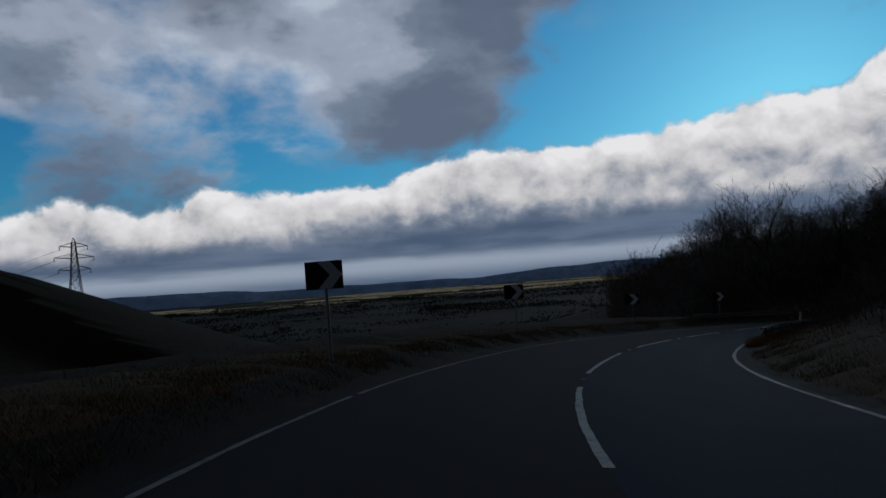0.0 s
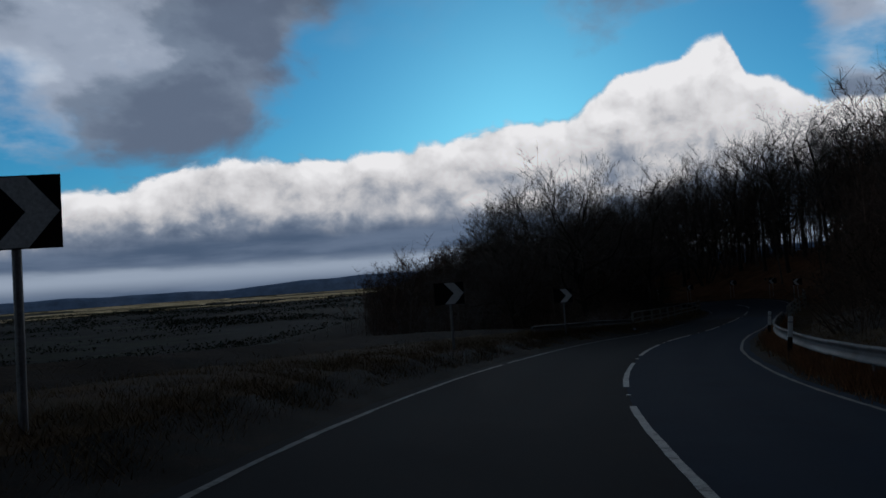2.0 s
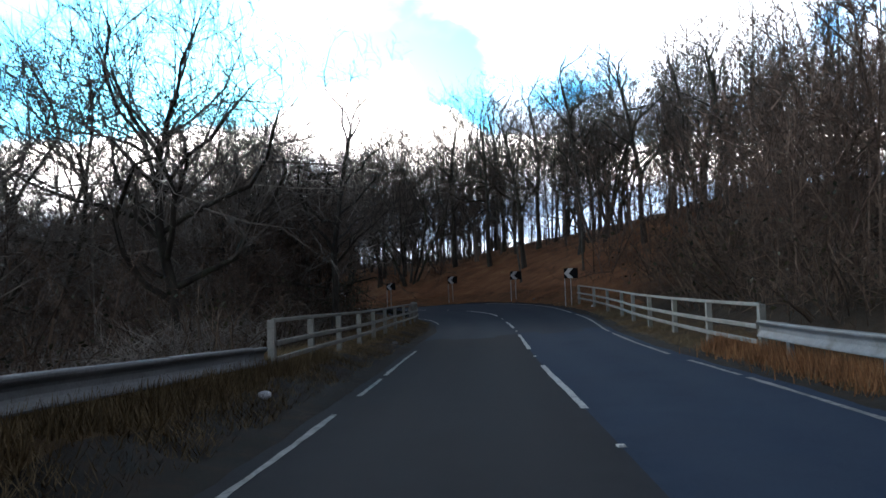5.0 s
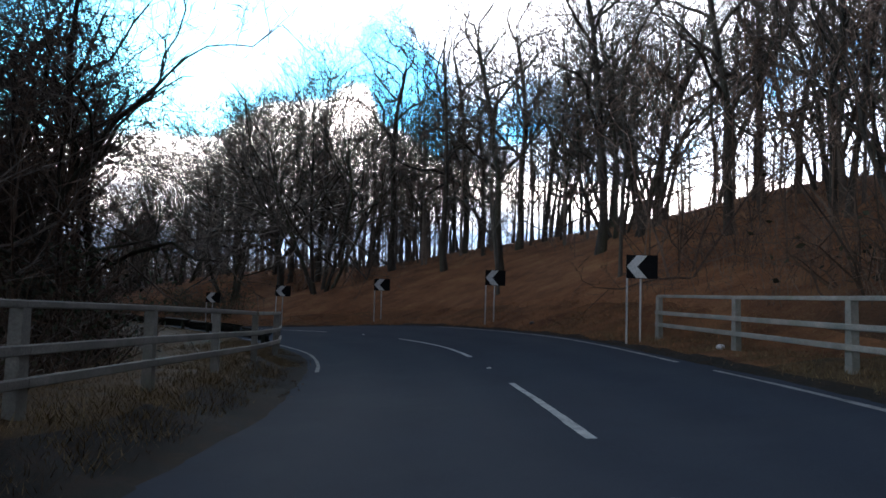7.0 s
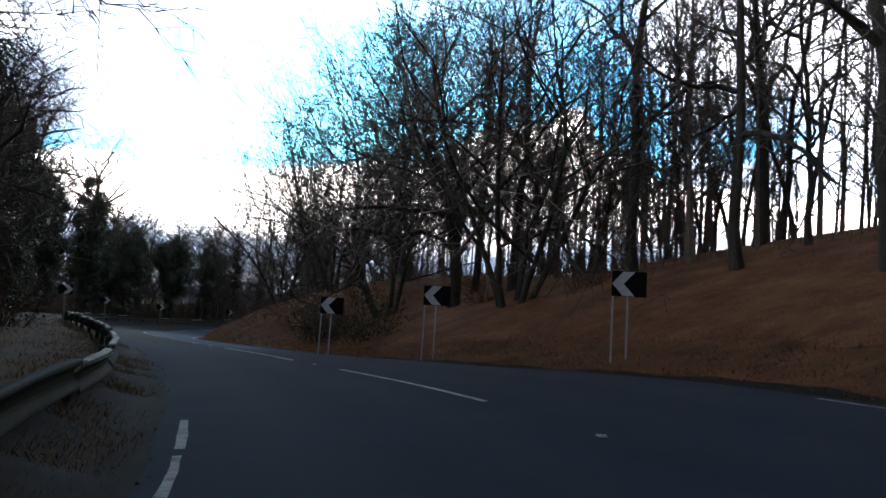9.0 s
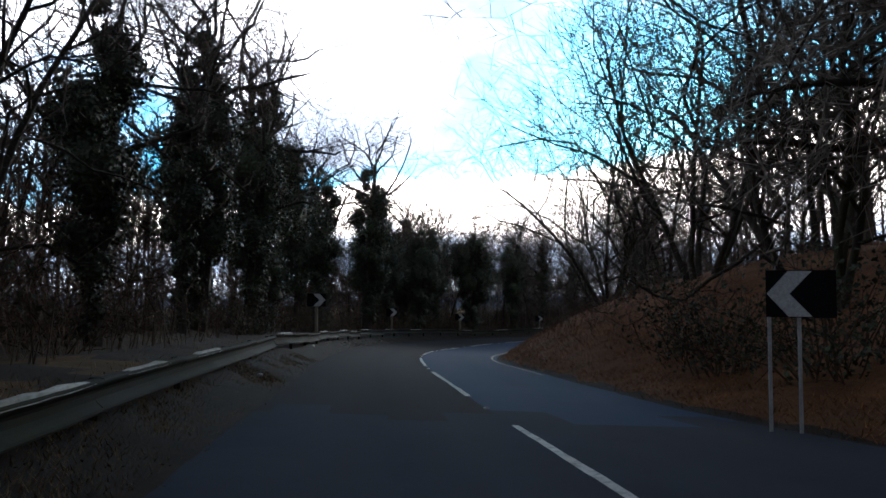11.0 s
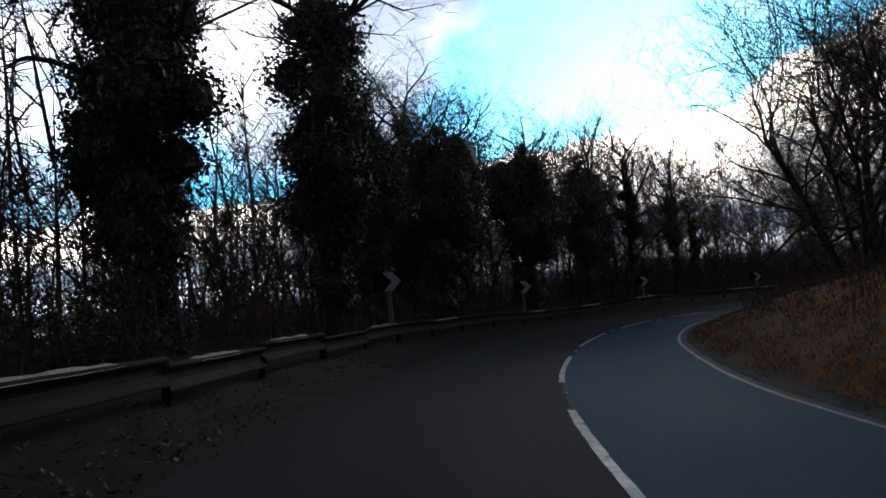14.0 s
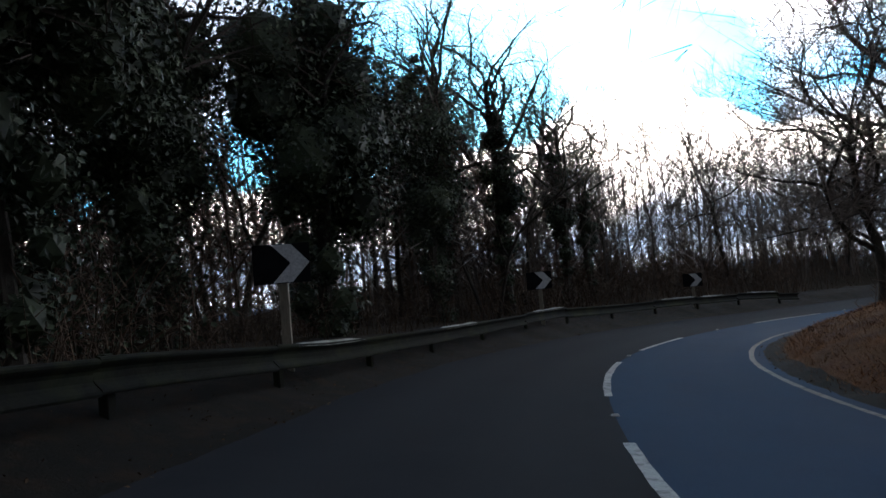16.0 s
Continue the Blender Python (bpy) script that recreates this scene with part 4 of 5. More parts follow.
PX, PY, PT = -112, 236, 27.0
tower, tower_z = pylon(PX, PY, PT)
tower_b, tower_bz = pylon(-330, 205, PT)
turn = radians(35)
for t, reach in ((0.62, 0.17), (0.76, 0.21), (0.89, 0.15)):
    for sx in (-1, 1):
        a = Vector((PX + math.cos(turn) * sx * PT * reach, PY + math.sin(turn) * sx * PT * reach, tower_z + (t - 0.04) * PT))
        b = Vector((-330 + math.cos(turn) * sx * PT * reach, 205 + math.sin(turn) * sx * PT * reach, tower_bz + (t - 0.04) * PT))
        cu = bpy.data.curves.new("power_line", "CURVE")
        cu.dimensions, cu.bevel_depth, cu.bevel_resolution = "3D", 0.03, 0
        sp = cu.splines.new("POLY")
        sp.points.add(16)
        for i, pt in enumerate(sp.points):
            f = i / 16
            q = a.lerp(b, f)
            pt.co = (q.x, q.y, q.z - 7 * 4 * f * (1 - f), 1)
        cu.materials.append(M["lattice"])
        tagged(new("power_line", cu), "thin sagging power line hung between pylons", "power line", "power lines")


# ---- far hills and sunlit plain ----
def ridge(name, label, dist, base, peak, seed, az0, az1, mat):
    rng = np.random.default_rng(seed)
    az = np.radians(np.linspace(az0, az1, 240))
    h = np.zeros_like(az)
    for f, a in ((5, 0.5), (11, 0.3), (23, 0.2), (47, 0.12), (90, 0.06)):
        h += a * np.sin(az * f + rng.uniform(0, 6.28))
    h = peak * (0.55 + 0.62 * h)
    verts = []
    for k, a in enumerate(az):
        for d, z in ((0, base), (40, base + (h[k] - base) * 0.6), (110, h[k]), (200, h[k] * 0.6 + base * 0.4)):
            verts.append(((dist + d) * math.sin(a), (dist + d) * math.cos(a), z))
    me = mesh_from(name, verts, grid_faces(len(az), 4), True)
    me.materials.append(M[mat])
    return tagged(new(name, me), label, "hills", kind="structure")


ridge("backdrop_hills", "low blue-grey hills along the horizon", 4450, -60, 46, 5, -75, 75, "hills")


# pale fields far off on the plain, sunlight put into their colour and glow
def sunlit_fields(count):
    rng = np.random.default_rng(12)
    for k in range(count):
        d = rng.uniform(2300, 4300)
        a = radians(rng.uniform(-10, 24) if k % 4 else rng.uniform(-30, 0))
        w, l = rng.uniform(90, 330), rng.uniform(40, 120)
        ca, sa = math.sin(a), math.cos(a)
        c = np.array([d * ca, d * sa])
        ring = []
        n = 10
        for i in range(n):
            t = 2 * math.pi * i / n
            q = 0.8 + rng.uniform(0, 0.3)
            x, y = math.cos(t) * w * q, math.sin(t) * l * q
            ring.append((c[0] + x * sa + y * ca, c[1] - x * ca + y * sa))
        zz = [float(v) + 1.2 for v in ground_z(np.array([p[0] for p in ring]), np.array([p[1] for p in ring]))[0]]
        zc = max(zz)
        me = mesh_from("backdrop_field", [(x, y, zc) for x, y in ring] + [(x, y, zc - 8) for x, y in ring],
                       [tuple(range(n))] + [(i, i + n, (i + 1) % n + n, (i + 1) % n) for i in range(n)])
        me.materials.append(M["sunlit_fields"] if k % 3 else M["pasture"])
        tagged(new("backdrop_field", me), "far valley-floor field, paled by painted sunlight", "field", "far fields", "structure")


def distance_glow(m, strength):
    """Emission added for the far backdrop's sunlight, which does not reach the road."""
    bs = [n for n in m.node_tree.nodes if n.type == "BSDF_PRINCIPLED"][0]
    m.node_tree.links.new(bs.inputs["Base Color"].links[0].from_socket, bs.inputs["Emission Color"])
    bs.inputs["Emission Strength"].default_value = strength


M["sunlit_fields"] = material("sunlit_fields", (0.45, 0.36, 0.20), (0.70, 0.58, 0.36), 0.01, 1.0, 0.05, 0.0, spec=0.0, stain=(0.05, 0.05, 0.03), stain_scale=0.012, stain_amount=0.9)
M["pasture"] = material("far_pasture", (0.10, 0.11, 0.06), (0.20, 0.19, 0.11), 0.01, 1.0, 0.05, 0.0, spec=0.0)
# fields and hills give off light here in place of distant sun
distance_glow(M["sunlit_fields"], 0.22)
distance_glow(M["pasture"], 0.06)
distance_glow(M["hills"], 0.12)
sunlit_fields(64)


# ---- trees ----
def tube(verts, faces, pts, radii, sides):
    """A tapered tube through pts; the last ring closes to a point."""
    base = len(verts)
    n = len(pts)
    ref = np.array([0.31, 0.77, 0.55])
    for k in range(n - 1):
        d = pts[k + 1] - pts[k - 1] if k else pts[1] - pts[0]
        d = d / (np.linalg.norm(d) + 1e-9)
        a = np.cross(d, ref)
        a /= np.linalg.norm(a) + 1e-9
        b = np.cross(d, a)
        for j in range(sides):
            t = 2 * math.pi * j / sides
            verts.append(tuple(pts[k] + radii[k] * (math.cos(t) * a + math.sin(t) * b)))
    verts.append(tuple(pts[-1]))
    tip = len(verts) - 1
    for k in range(n - 2):
        for j in range(sides):
            i, q = base + k * sides + j, base + k * sides + (j + 1) % sides
            faces.append((i, q, q + sides, i + sides))
    k = n - 2
    for j in range(sides):
        faces.append((base + k * sides + j, base + k * sides + (j + 1) % sides, tip))


def sliver(verts, faces, a, b, w):
    """The finest twigs: one narrow blade each."""
    d = b - a
    side = np.cross(d, (d[2] + 0.3 * d[0], d[0] + 0.5 * d[1], d[1] - 0.4 * d[2]))
    side = side * (w / (math.sqrt(side @ side) + 1e-9))
    i = len(verts)
    verts.extend((tuple(a - side), tuple(a + side), tuple(b)))
    faces.append((i, i + 1, i + 2))


def unit(v):
    return v / (np.linalg.norm(v) + 1e-9)


def limb_path(rng, start, direction, length, segs, bend, rise):
    pts, d = [np.array(start, float)], unit(np.array(direction, float))
    for k in range(segs):
        d = unit(d + rng.normal(0, bend, 3) + np.array([0, 0, rise]))
        pts.append(pts[-1] + d * length / segs)
    return pts


def grow_tree(seed, tall, stems=1, spread=0.55, clear=0.35, limbs=11, twig=0.9, gauge=0.020, fine=True, fan=0.12, branches=6, twigs=7):
    """Vertices and faces of a leafless tree: wood (stems and limbs) and crown (branches and twigs)."""
    rng = np.random.default_rng(seed)
    wood, crown = ([], []), ([], [])
    for st in range(stems):
        turn = rng.uniform(0, 6.28)
        lean = rng.uniform(0.3, 1.0) * fan if stems > 1 else rng.uniform(0, 0.06)
        h = tall * rng.uniform(0.82, 1.0)
        off = np.array([math.cos(turn), math.sin(turn), 0]) * (0.25 if stems > 1 else 0)
        trunk = limb_path(rng, off + [0, 0, -0.5], (math.cos(turn) * lean, math.sin(turn) * lean, 1), h, 9, 0.06, 0.06)
        r0 = h * gauge / (stems ** 0.35)
        rad = [r0 * (1.35 if k == 0 else (1 - 0.088 * k)) for k in range(10)]
        tube(*wood, trunk, rad, 7)
        for li in range(limbs):
            t = clear + (1 - clear) * (li + rng.uniform(0, 0.8)) / limbs
            t = min(t, 0.97)
            f = t * 9
            k = min(int(f), 8)
            p = trunk[k] + (trunk[k + 1] - trunk[k]) * (f - k)
            az = li * 2.4 + rng.uniform(-0.5, 0.5)
            up = rng.uniform(0.15, 0.8) + 0.75 * t
            L = tall * spread * (1.12 - t) * rng.uniform(0.7, 1.15) + tall * 0.06
            rl = max(rad[k] * 0.55, 0.015)
            path = limb_path(rng, p, (math.cos(az), math.sin(az), up), L, 6, 0.24, 0.05)
            tube(*wood, path, [rl * (1 - 0.14 * q) for q in range(7)], 5)
            for bi in range(branches):
                f2 = rng.uniform(0.9, 5.9)
                k2 = min(int(f2), 5)
                p2 = path[k2] + (path[k2 + 1] - path[k2]) * (f2 - k2)
                d2 = unit(path[k2 + 1] - path[k2])
                L2 = (L * rng.uniform(0.28, 0.55) + 0.5) * (1.15 - f2 / 9)
                b = limb_path(rng, p2, d2 * 0.7 + rng.normal(0, 0.7, 3) + [0, 0, 0.12], L2, 3, 0.28, 0.06)
                r2 = max(rl * (1 - 0.14 * f2) * 0.5, 0.013)
                tube(*crown, b, [r2 * (1 - 0.22 * q) for q in range(4)], 3)
                for ti in range(twigs):
                    f3 = rng.uniform(0.4, 2.97)
                    k3 = min(int(f3), 2)
                    p3 = b[k3] + (b[k3 + 1] - b[k3]) * (f3 - k3)
                    d3 = unit(b[k3 + 1] - b[k3])
                    L3 = twig * rng.uniform(0.5, 1.25)
                    tw = limb_path(rng, p3, d3 * 0.8 + rng.normal(0, 0.65, 3) + [0, 0, 0.12], L3, 2 if fine else 1, 0.25, 0.1)
                    tube(*crown, tw, [0.012, 0.009, 0.006], 3)
                    if fine:
                        for _ in range(3):
                            q = tw[0] + (tw[2] - tw[0]) * rng.uniform(0.2, 0.9)
                            e = q + unit(tw[2] - tw[1] + rng.normal(0, 0.5, 3)) * L3 * rng.uniform(0.35, 0.7)
                            sliver(*crown, q, e, 0.008)
    return wood, crown


def oak(seed, tall, stems=1, gauge=0.02, fan=0.3, clear=0.22, reach=0.5, kids=(10, 7, 8), fine=5, twig_segs=2, lift=0.05, trunk=0.85, fall=0.55, sway=0.11, dome=None, twig=0.010):
    """A leafless tree of crooked forking limbs: wood (stems and limbs) and crown (branches and twigs)."""
    rng = np.random.default_rng(seed)
    wood, crown = ([], []), ([], [])
    segs, bend = (8, 6, 3 if twig_segs > 1 else 2, twig_segs), (sway, 0.32, 0.36, 0.3)

    def shoot(p, d, length, r, level):
        n = segs[level]
        if level == 3 and n == 1:
            e = p + unit(d + rng.normal(0, 0.2, 3)) * length
            sliver(*crown, p, e, twig)
            for _ in range(fine):
                q = p + (e - p) * rng.uniform(0.15, 0.95)
                sliver(*crown, q, q + unit(e - p + rng.normal(0, 0.55, 3) * length) * length * rng.uniform(0.35, 0.75), twig * 0.8)
            return
        path = limb_path(rng, p, d, length, n, bend[level], lift if level == 0 else 0.06)
        taper = 0.62 if level < 2 else 0.5
        rad = [r * (1 - taper * k / n) for k in range(n + 1)]
        if level == 0:
            rad[0] *= 1.35
        tube(*(wood if level < 2 else crown), path, rad, (7, 5, 3, 3)[level])
        if level == 3:
            for _ in range(fine):
                a, b = path[0], path[-1]
                q = a + (b - a) * rng.uniform(0.15, 0.95)
                e = q + unit(b - a + rng.normal(0, 0.55, 3) * length) * length * rng.uniform(0.35, 0.75)
                sliver(*crown, q, e, twig * 0.8)
            return
        first = (clear, 0.22, 0.12)[level]
        turn = rng.uniform(0, 6.28)
        for i in range(kids[level]):
            t = min(first + (1 - first) * (i + rng.uniform(0.1, 0.9)) / kids[level], 0.985)
            f = t * n
            k = min(int(f), n - 1)
            q = path[k] + (path[k + 1] - path[k]) * (f - k)
            along_d = unit(path[k + 1] - path[k])
            a = unit(np.cross(along_d, [0.3, 0.2, 0.93] if abs(along_d[2]) < 0.9 else [1.0, 0.1, 0]))
            b = np.cross(along_d, a)
            turn += 2.4 + rng.normal(0, 0.35)
            spread = rng.uniform(0.6, 1.2) * (1.0 if level else 1.2 - 0.5 * t)
            d2 = along_d * math.cos(spread) + (a * math.cos(turn) + b * math.sin(turn)) * math.sin(spread) + np.array([0, 0, 0.10])
            if level == 0:
                d2[2] = max(d2[2], 0.30)
                ln = tall * reach * (1.08 - fall * t) * rng.uniform(0.75, 1.2)
                if dome:
                    # limbs end at a rounded crown
                    ax = np.array([dome[0], dome[0], dome[2]]) * tall
                    o, w = (q - np.array([0, 0, dome[1] * tall])) / ax, unit(d2) / ax
                    half_b, gap = o @ w, min(o @ o - 1, -0.02)
                    ln = min(ln * 1.25, (-half_b + math.sqrt(half_b ** 2 - (w @ w) * gap)) / (w @ w) * rng.uniform(0.82, 1.08))
            else:
                ln = length * (0.66, 0.52)[level - 1] * (1.12 - 0.5 * t) * rng.uniform(0.7, 1.2)
            r2 = rad[k] * (0.60, 0.50, 0.55)[level]
            shoot(q, d2, max(ln, 0.35), max(r2, (0.02, 0.015, 0.011)[level]), level + 1)

    for st in range(stems):
        turn = st * 6.28 / stems + rng.uniform(-0.5, 0.5)
        lean = rng.uniform(0.35, 1.0) * fan if stems > 1 else rng.uniform(0, 0.9) * sway
        off = np.array([math.cos(turn), math.sin(turn), 0]) * (0.28 if stems > 1 else 0)
        h = tall * rng.uniform(0.85, 1.0)
        shoot(off + [0, 0, -0.5], (math.cos(turn) * lean, math.sin(turn) * lean, 1), h * trunk, h * gauge / stems ** 0.3, 0)
    return wood, crown


def tree_thing(name, label, wood, crown, bark, twig_mat, group):
    root = thing(name, label, "tree", Matrix(), group)
    for nm, (v, f), mt in (("trunk", wood, bark), ("crown", crown, twig_mat)):
        me = mesh_from(nm, v, f, nm == "trunk")
        me.materials.append(M[mt])
        ob = new(nm, me)
        ob.parent = root
    return root


def leaf_cloud(rng, spots, normals, size):
    """Small pointed leaves at the spots, facing roughly along the normals."""
    n = len(spots)
    nr = normals + rng.normal(0, 0.55, (n, 3))
    nr /= np.linalg.norm(nr, axis=1)[:, None]
    a = np.cross(nr, rng.normal(0, 1, (n, 3)))
    a /= np.linalg.norm(a, axis=1)[:, None]
    b = np.cross(nr, a)
    sz = (size * rng.uniform(0.6, 1.4, n))[:, None]
    v = np.stack([spots - a * sz, spots + b * sz * 0.62 + nr * sz * 0.15, spots + a * sz, spots - b * sz * 0.62 + nr * sz * 0.15], 1)
    f = np.arange(n * 4).reshape(n, 4)
    return v.reshape(-1, 3), f


def ivy_tree(seed, tall, width, leaves, stub=False):
    """A trunk wrapped to its top in ivy, with a few bare boughs over it."""
    rng = np.random.default_rng(seed)
    wood, crown = oak(seed, tall * (1.3 if stub else 1.45), 1, 0.019, 0.2, 0.50, 0.34, (12, 7, 8), 4, 1, 0.05, 0.85, 0.45, 0.04, (0.26, 0.70, 0.34))
    lumps = []
    z = 0.6
    while z < tall:
        t = z / tall
        r = width * float(np.interp(t, [0, 0.12, 0.4, 0.62, 0.80, 0.88, 1.0], [0.34, 0.38, 0.74, 1.10, 0.90, 0.42, 0.26])) * rng.uniform(0.72, 1.18)
        for _ in range(2):
            az = rng.uniform(0, 6.28)
            lumps.append((math.cos(az) * r * 0.62, math.sin(az) * r * 0.62, z + rng.uniform(-0.35, 0.35), r * rng.uniform(0.45, 0.9)))
        z += rng.uniform(0.45, 0.8)
    lumps = np.array(lumps)
    pick = rng.choice(len(lumps), leaves, p=lumps[:, 3] ** 2 / (lumps[:, 3] ** 2).sum())
    d = rng.normal(0, 1, (leaves, 3))
    d /= np.linalg.norm(d, axis=1)[:, None]
    rr = lumps[pick, 3] * (0.74 + 0.50 * rng.random(leaves) ** 2.0)
    spots = lumps[pick, :3] + d * rr[:, None] * np.array([1, 1, 0.9])
    # dense inner mass under the leaves
    cv, cf = [], []
    for lx, ly, lz, lr in lumps:
        bm = bmesh.new()
        bmesh.ops.create_icosphere(bm, subdivisions=1, radius=lr * 0.68)
        i0 = len(cv)
        for w in bm.verts:
            cv.append((lx + w.co.x * rng.uniform(0.8, 1.1), ly + w.co.y * rng.uniform(0.8, 1.1), lz + w.co.z * rng.uniform(0.85, 1.2)))
        cf.extend(tuple(i0 + w.index for w in fc.verts) for fc in bm.faces)
        bm.free()
    v, f = leaf_cloud(rng, spots, d + [0, 0, 0.3], 0.070)
    f = [tuple(int(i) + len(cv) for i in q) for q in f]
    v, f = cv + [tuple(q) for q in v], cf + f
    root = thing("ivy_clad_tree", "tall tree trunk smothered in dark green ivy", "tree", Matrix(), "ivy-clad trees")
    for nm, (vv, ff), mt in (("trunk", wood, "bark"), ("crown", crown, "twig"), ("ivy", (v, f), "ivy")):
        me = mesh_from(nm, vv, ff)
        me.materials.append(M[mt])
        ob = new(nm, me)
        ob.parent = root
    return root


def thicket(seed, tall, width, stems, leaves, mat, leaf_mat, name, label):
    rng = np.random.default_rng(seed)
    v, f = [], []
    tips = []
    for k in range(stems):
        az, r = rng.uniform(0, 6.28), width * math.sqrt(rng.uniform(0, 1)) * 0.6
        lean = rng.uniform(0.1, 0.8)
        a2 = az + rng.normal(0, 0.7)
        p = limb_path(rng, (math.cos(az) * r, math.sin(az) * r, -0.3), (math.cos(a2) * lean, math.sin(a2) * lean, 1), tall * rng.uniform(0.5, 1.1), 4, 0.22, -0.03)
        tube(v, f, p, [0.020, 0.016, 0.013, 0.010, 0.006], 3)
        for _ in range(3):
            q = p[int(rng.integers(1, 5))]
            e = limb_path(rng, q, rng.normal(0, 1, 3) + [0, 0, 0.5], tall * rng.uniform(0.15, 0.35), 1, 0.3, 0)
            tube(v, f, e, [0.010, 0.006], 3)
            tips.append(e[1])
            tips.append(e[0])
    root = thing(name, label, "bush", Matrix(), "roadside scrub")
    me = mesh_from("stem_tangle", v, f)
    me.materials.append(M[mat])
    ob = new("stem_tangle", me)
    ob.parent = root
    if leaves:
        tips = np.array(tips)
        spots = tips[rng.integers(0, len(tips), leaves)] + rng.normal(0, 0.085 * tall, (leaves, 3)) * [1, 1, 0.8]
        spots[:, 2] = np.abs(spots[:, 2])
        lv, lf = leaf_cloud(rng, spots, rng.normal(0, 1, (leaves, 3)), 0.048)
        me = mesh_from("foliage", lv, lf)
        me.materials.append(M[leaf_mat])
        ob = new("foliage", me)
        ob.parent = root
    return root


class Stock:
    """Hands out a tree: the first time the built one, then copies of it."""

    def __init__(self, roots):
        self.roots, self.used, self.k = roots, set(), 0

    def put(self, s, u, size=1.0, which=None, turn=None, sink=0.0, dz=0.0, lean=0.0):
        p = place(s, u)
        return self.put_xyz(p.x, p.y, p.z - sink + dz, size, which, turn, lean)

    def put_xyz(self, x, y, z, size=1.0, which=None, turn=None, lean=0.0):
        k = self.k % len(self.roots) if which is None else which
        self.k += 1
        m = pose(x, y, z, lean, 0, random.uniform(0, 360) if turn is None else turn)
        root = self.roots[k]
        if k not in self.used:
            self.used.add(k)
            root.matrix_world = m @ Matrix.Scale(size, 4)
            return root
        keep = root.scale.copy()
        root.scale = (size, size, size)
        got = copy_thing(root, m)
        root.scale = keep
        return got


wide = Stock([tree_thing("bare_tree", "spreading leafless tree with dark twisting limbs", *oak(100 + k, 14.0, 1, 0.020, 0.2, 0.26, 0.54, (17, 10, 10), 5, 1, 0.05, 0.72, 0.20, 0.08, (0.46, 0.58, 0.44), 0.018), "bark", "twig_pale", "leafless trees") for k in range(3)])
slim = Stock([tree_thing("bare_tree", "slender leafless tree on the wooded ridge", *oak(200 + k, 15.5, 1 + k % 2, 0.0105, 0.22, 0.26, 0.34, (11 - 3 * (k % 2), 6, 9), 3, 1, 0.04, 0.82, 0.45), "bark", "twig", "ridge trees") for k in range(6)])
coppice = Stock([tree_thing("coppiced_tree", "many-stemmed leafless tree with crooked leaning limbs", *oak(300 + k, 13.5, 5, 0.0155, 0.62, 0.18, 0.60, (8, 7, 7), 3, 1, 0.03, 0.80, 0.30, 0.11, (0.62, 0.50, 0.52), 0.014), "bark", "twig", "leafless trees") for k in range(2)])
tall_tree = Stock([tree_thing("bare_tree", "tall leafless tree with a long dark trunk", *oak(230 + k, 19.0, 1, 0.0135, 0.2, 0.34, 0.36, (11, 7, 8), 3, 1, 0.04, 0.86, 0.40, 0.06, (0.24, 0.66, 0.40), 0.014), "bark", "twig", "ridge trees") for k in range(3)])
haze = Stock([tree_thing("brown_thicket_tree", "many-stemmed brown leafless tree on the slope", *oak(350 + k, 8.5, 3, 0.0085, 0.5, 0.06, 0.38, (8, 5, 7), 3, 1, 0.02, 0.8, 0.45), "twig_brown", "twig_brown", "slope trees") for k in range(4)])
birch = Stock([tree_thing("birch", "pale-stemmed leafless birch sapling", *grow_tree(400, 10.5, 1, 0.30, 0.3, 11, 0.7, 0.011), "pale_bark", "twig", "leafless trees")])
IVY = ((1.55, 10.5), (1.15, 9.0), (2.0, 13.0), (2.05, 9.2), (0.75, 9.6), (1.35, 10.4))   # girth and height
ivies = Stock([ivy_tree(500 + k, h, w, int(1100 * w * h), k in (1, 3)) for k, (w, h) in enumerate(IVY)])
scrub = Stock([thicket(600 + k, 2.1, 1.3, 36, 120, "scrub", "bramble", "bare_thicket", "tangled leafless bramble and hawthorn thicket") for k in range(3)])
holly = Stock([thicket(650 + k, 2.4, 1.2, 40, 1500, "scrub", "ivy", "evergreen_bush", "dark evergreen bush under the trees") for k in range(2)])
copper = Stock([thicket(680, 2.6, 1.2, 40, 700, "scrub", "red_leaf", "beech_bush", "sapling holding withered copper-red leaves")])

# trees that stand out one by one
wide.put(86.5, -9.6, 0.96, 0, 40)
wide.put(90.0, -16.0, 0.95, 2, 80)
wide.put(84.0, -14.5, 0.55, 1, 200)
wide.put(124.0, -25.0, 0.85, 1, 10)
slim.put(102.0, -12.0, 0.9, 4)
wide.put(106.0, -12.5, 0.9, 2, 250)
wide.put(113.0, -11.0, 1.0, 0, 20)
slim.put(111.0, -6.5, 0.85, 2)
slim.put(115.5, -8.0, 0.9, 4)
slim.put(108.0, -8.0, 0.8)
slim.put(120.0, -6.4, 0.85, 0)
wide.put(126.5, -9.5, 0.95, 2, 330)
coppice.put(136.0, 13.0, 1.22, 0, 30)
coppice.put(120.0, 20.0, 1.05, 1, 260)
coppice.put(146.5, 12.0, 1.12, 1, 310)
wide.put(142.0, 13.5, 1.1, 2, 100)
coppice.put(156.0, 12.0, 1.1, 0, 60)
coppice.put(166.5, 10.2, 0.95, 1, 10)
coppice.put(191.0, 10.5, 0.9, 0, 250)
wide.put(201.0, 12.0, 0.95, 1, 80)
wide.put(211.0, 8.0, 0.72, 0, 20)
wide.put(213.5, 10.0, 0.80, 2, 120)
birch.put(120.0, 12.0, 0.9)
